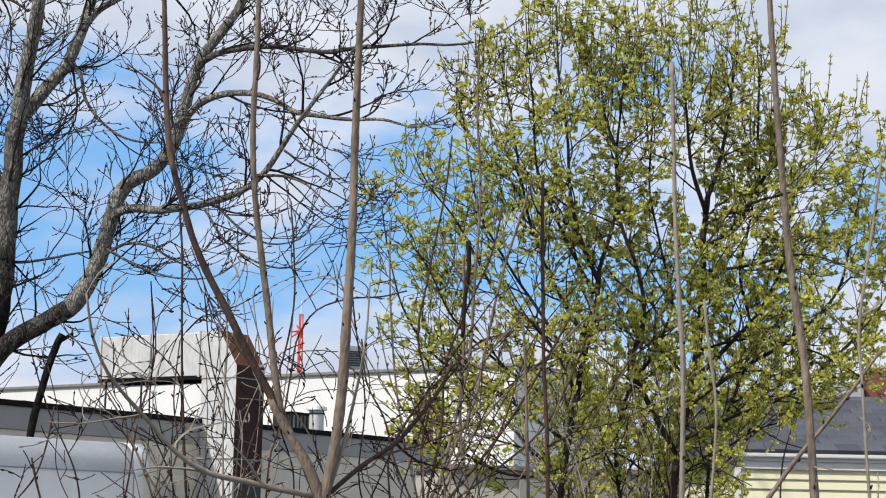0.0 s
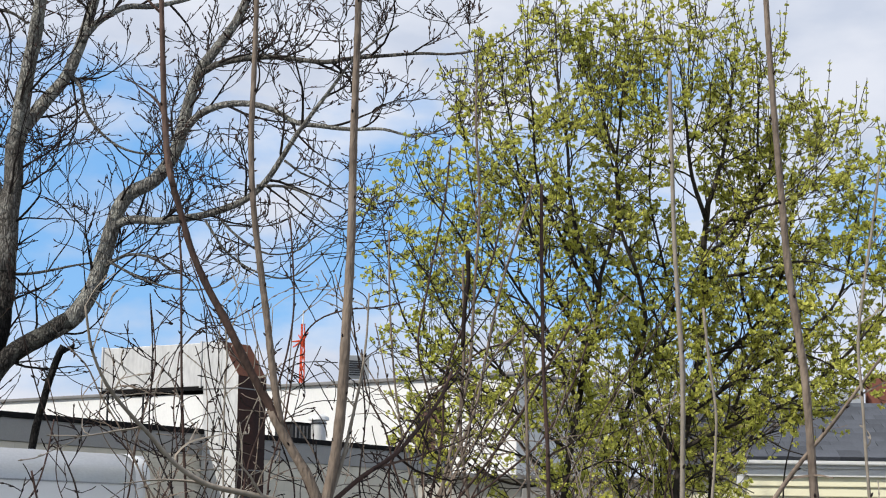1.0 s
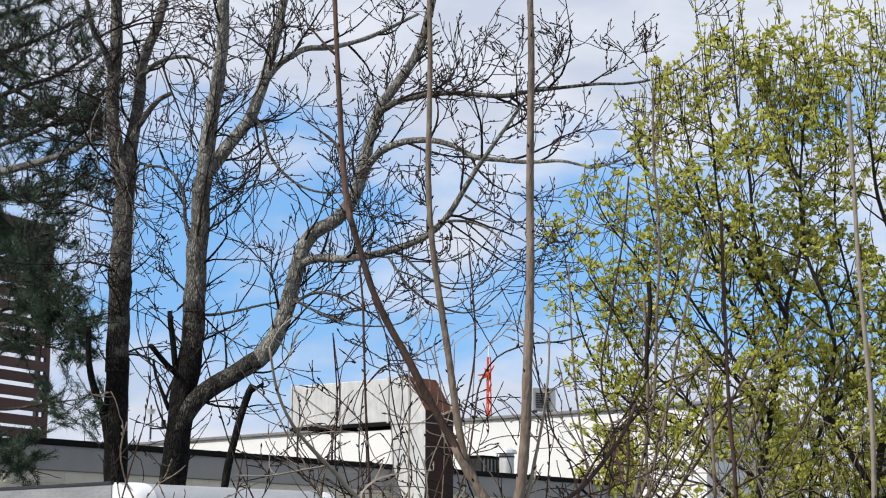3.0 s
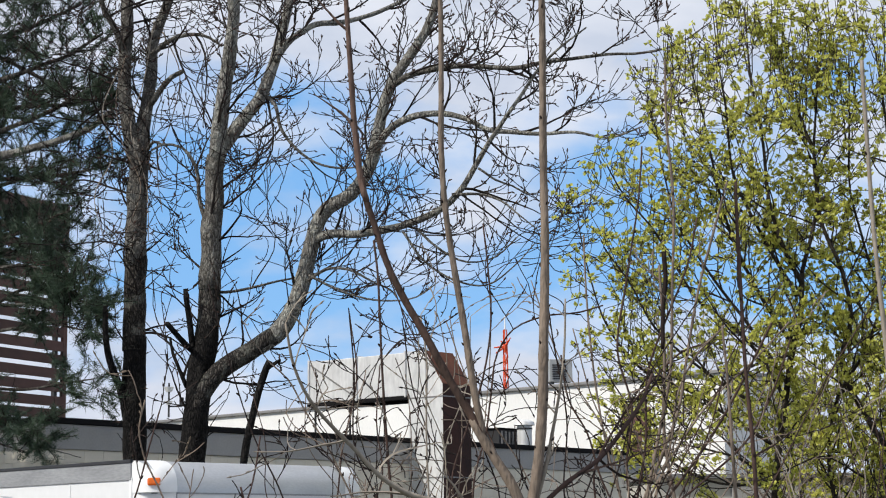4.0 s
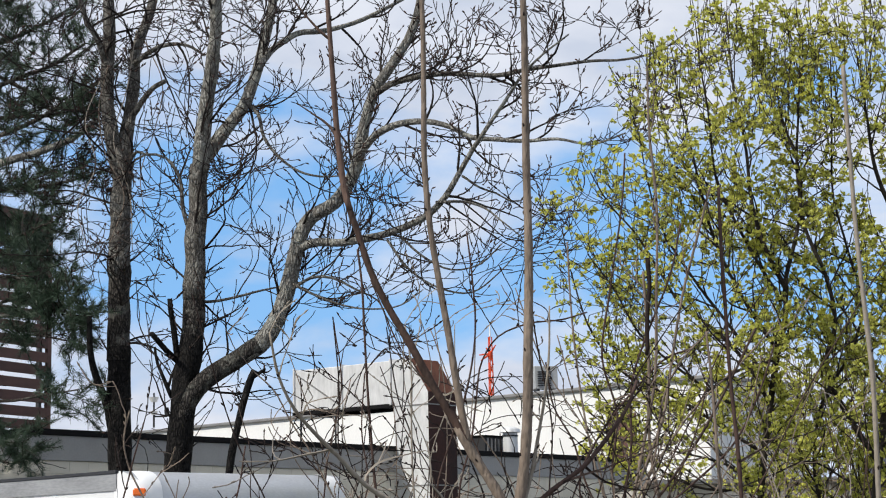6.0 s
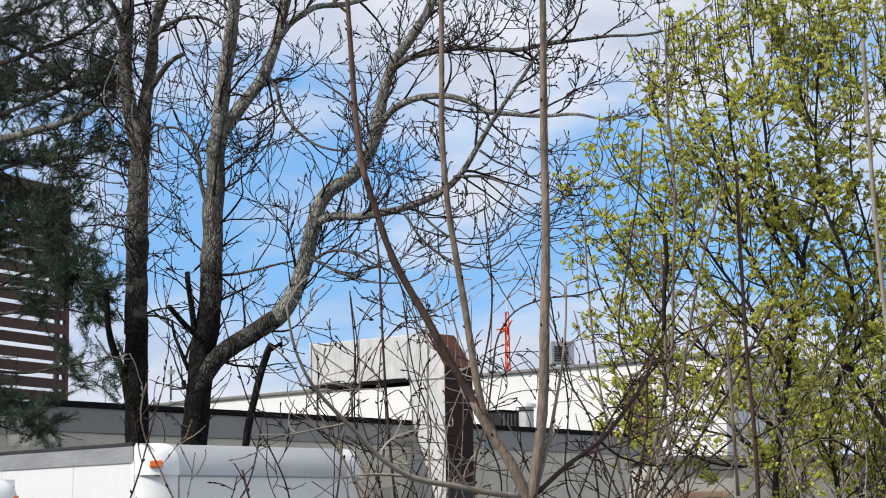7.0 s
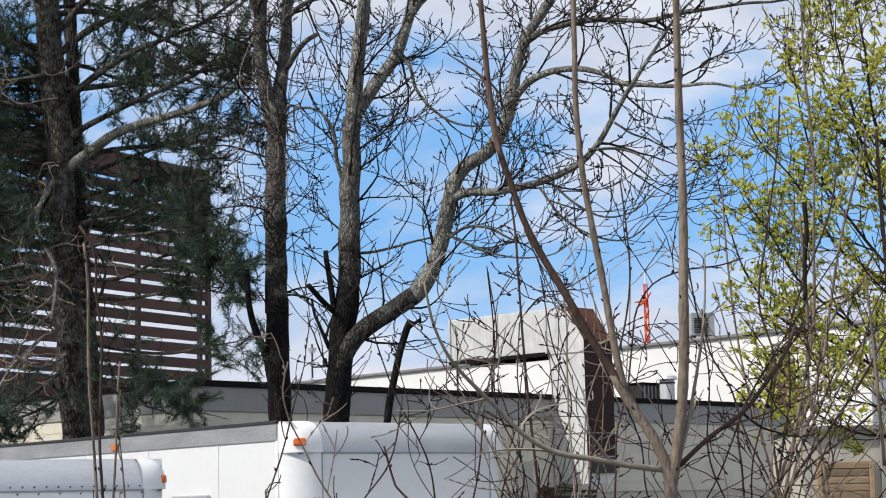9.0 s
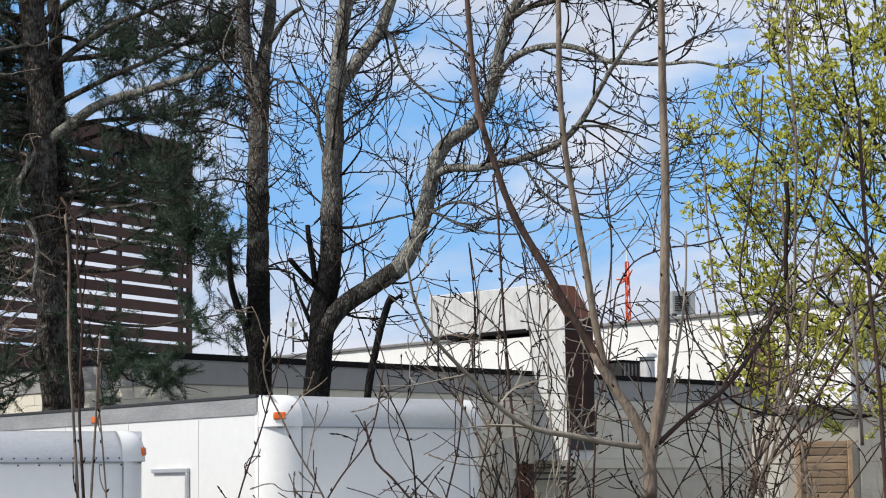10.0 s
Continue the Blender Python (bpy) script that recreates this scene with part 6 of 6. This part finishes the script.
def fan(base, count, spread, reach, lean, width, seed, mats=(M_stem_red, M_stem, M_stem, M_stem_pale, M_stem_mid), twig=(0.5, 1, 0.5)):
    """Stems that rise from one root in a fan and arch a little."""
    rng = random.Random(seed)
    out = []
    right = Vector((base[1], -base[0], 0)).normalized()
    away = Vector((base[0], base[1], 0)).normalized()
    for k in range(count):
        a = radians(rng.uniform(-spread, spread) + lean)
        h = reach * rng.uniform(0.6, 1.0)
        foot = Vector(base) + right * rng.uniform(-0.2, 0.2) + away * rng.uniform(-0.3, 0.3)
        bend = rng.uniform(-0.25, 0.25)
        pts = [(foot.x, foot.y, -0.1)]
        for i in range(6):
            t = i / 5
            q = foot + right * (math.tan(a) * h * t + bend * math.sin(t * 3.0) * 0.5 + rng.gauss(0, 0.025)) + Vector((0, 0, h * t)) + away * rng.gauss(0, 0.03)
            pts.append(tuple(q))
        out.append((pts, width * rng.uniform(0.7, 1.2), width * 0.45, rng.choice(mats), *twig))
    return out


sapling("shrub", "dense bare shrub of thin crossing brown branches", fan((0.749, 7.362, 1.849), 3, 34, 2.0, 8, 0.0055, 201), 82)
sapling("shrub", "bare shrub of thin dark twigs before the duct", fan((-0.107, 6.799, 2.079), 9, 26, 1.35, -4, 0.0042, 202), 83)
DARK = (M_stem_dark, M_stem_red, M_stem_mid, M_stem_dark)
sapling("shrub", "bare shrub of thin dark arching twigs before the duct", fan((-0.30, 6.45, 2.05), 6, 26, 1.35, 4, 0.0052, 211, DARK, (0.55, 2, 0.40)), 88)
sapling("shrub", "bare shrub of thin dark arching twigs beside the sapling clump", fan((0.42, 6.85, 2.0), 8, 38, 1.45, 2, 0.0055, 212, DARK, (0.55, 2, 0.42)), 89)
sapling("shrub", "bare shrub of thin grey twigs under the maple", fan((1.856, 9.317, 2.132), 9, 32, 1.3, 0, 0.006, 203), 84)
sapling("shrub", "bare shrub of thin twigs before the grey wall", fan((0.618, 6.573, 1.902), 4, 30, 1.3, 10, 0.005, 204), 85)
sapling("shrub", "tangled grey brush growing behind the maple", fan((5.174, 23.436, 2.801), 24, 55, 1.9, 0, 0.014, 205), 86)
sapling("shrub", "tangled grey brush growing beside the shed", fan((4.357, 24.617, 2.797), 18, 50, 1.8, 0, 0.014, 206), 87)
sapling("sapling", "thin reddish sapling before the truck", [
    (grounded([(-1.567, 5.784, 2.458), (-1.58, 5.781, 2.654), (-1.592, 5.778, 2.816), (-1.596, 5.776, 2.997), (-1.598, 5.776, 3.161), (-1.61, 5.772, 3.289)]), px_r(8, 6), px_r(5, 6), M_stem, 0, 0, 1),
    (grounded([(-1.549, 5.789, 2.457), (-1.561, 5.786, 2.653), (-1.558, 5.787, 2.815), (-1.555, 5.788, 2.978), (-1.572, 5.783, 3.124), (-1.581, 5.781, 3.271), (-1.624, 5.768, 3.345)]), px_r(8, 6), px_r(5, 6), M_stem_mid, 0.3, 0, 0.3),
    (grounded([(-1.52, 5.797, 2.456), (-1.511, 5.799, 2.635), (-1.506, 5.801, 2.796), (-1.499, 5.803, 2.905)]), px_r(7, 6), px_r(4, 6), M_stem, 0, 0, 1),
    (grounded([(-1.482, 5.807, 2.456), (-1.496, 5.804, 2.616), (-1.503, 5.802, 2.688), (-1.498, 5.803, 2.814)]), px_r(6, 6), px_r(3, 6), M_stem, 0.2, 0, 0.3)], 80, "saplings")
sapling("sapling", "thin twiggy sapling before the truck", [
    (grounded([(-0.835, 5.938, 2.44), (-0.888, 5.93, 2.531), (-0.931, 5.923, 2.623), (-0.975, 5.916, 2.715), (-0.992, 5.913, 2.806), (-0.973, 5.916, 2.897)]), px_r(6, 6), px_r(3, 6), M_stem, 0.3, 1, 0.14),
    (grounded([(-1.049, 5.903, 2.445), (-0.994, 5.912, 2.606), (-0.957, 5.919, 2.751), (-0.928, 5.924, 2.86)]), px_r(5, 6), px_r(3, 6), M_stem_red, 0.3, 1, 0.14),
    (grounded([(-0.745, 5.95, 2.438), (-0.653, 5.961, 2.562), (-0.623, 5.965, 2.67), (-0.608, 5.966, 2.78)]), px_r(6, 6), px_r(3, 6), M_stem_red, 0.3, 1, 0.16),
    (grounded([(-0.583, 5.969, 2.434), (-0.636, 5.963, 2.489), (-0.653, 5.961, 2.544), (-0.67, 5.959, 2.617)]), px_r(7, 6), px_r(4, 6), M_stem_red, 0.1, 0, 0.2)], 81, "saplings")

# ---- block courses of the grey building, laid on its wall ----
blk = None
BH, BL = 0.2, 0.4
zt = TOP - CAP - BAND - 0.005
for r in range(7):
    x = -0.2 if r % 2 else 0.0
    while x < LEN_F - 0.05:
        x0, x1 = max(x, 0.0), min(x + BL, LEN_F)
        if x1 - x0 > BL - 0.01:
            if blk is None:
                ob = part("block", box(0.002, -0.003, 0.002, BL - 0.002, 0.018, BH - 0.002), M_block, body)
                blk = ob.data
            else:
                ob = part("block", blk, M_block, body)
            ob.location = (x0, 0, zt - BH * (r + 1))
        x += BL
sb = bmesh.new()
for r in range(7):
    y = 0.0 if r % 2 else 0.2
    while y < LEN_S - BL:
        box(-0.004, y + 0.003, zt - BH * (r + 1) + 0.003, 0.018, y + BL - 0.003, zt - BH * r - 0.003, bm=sb)
        y += BL
tagged(part("blockwork", sb, M_block, body), kind="stuff")
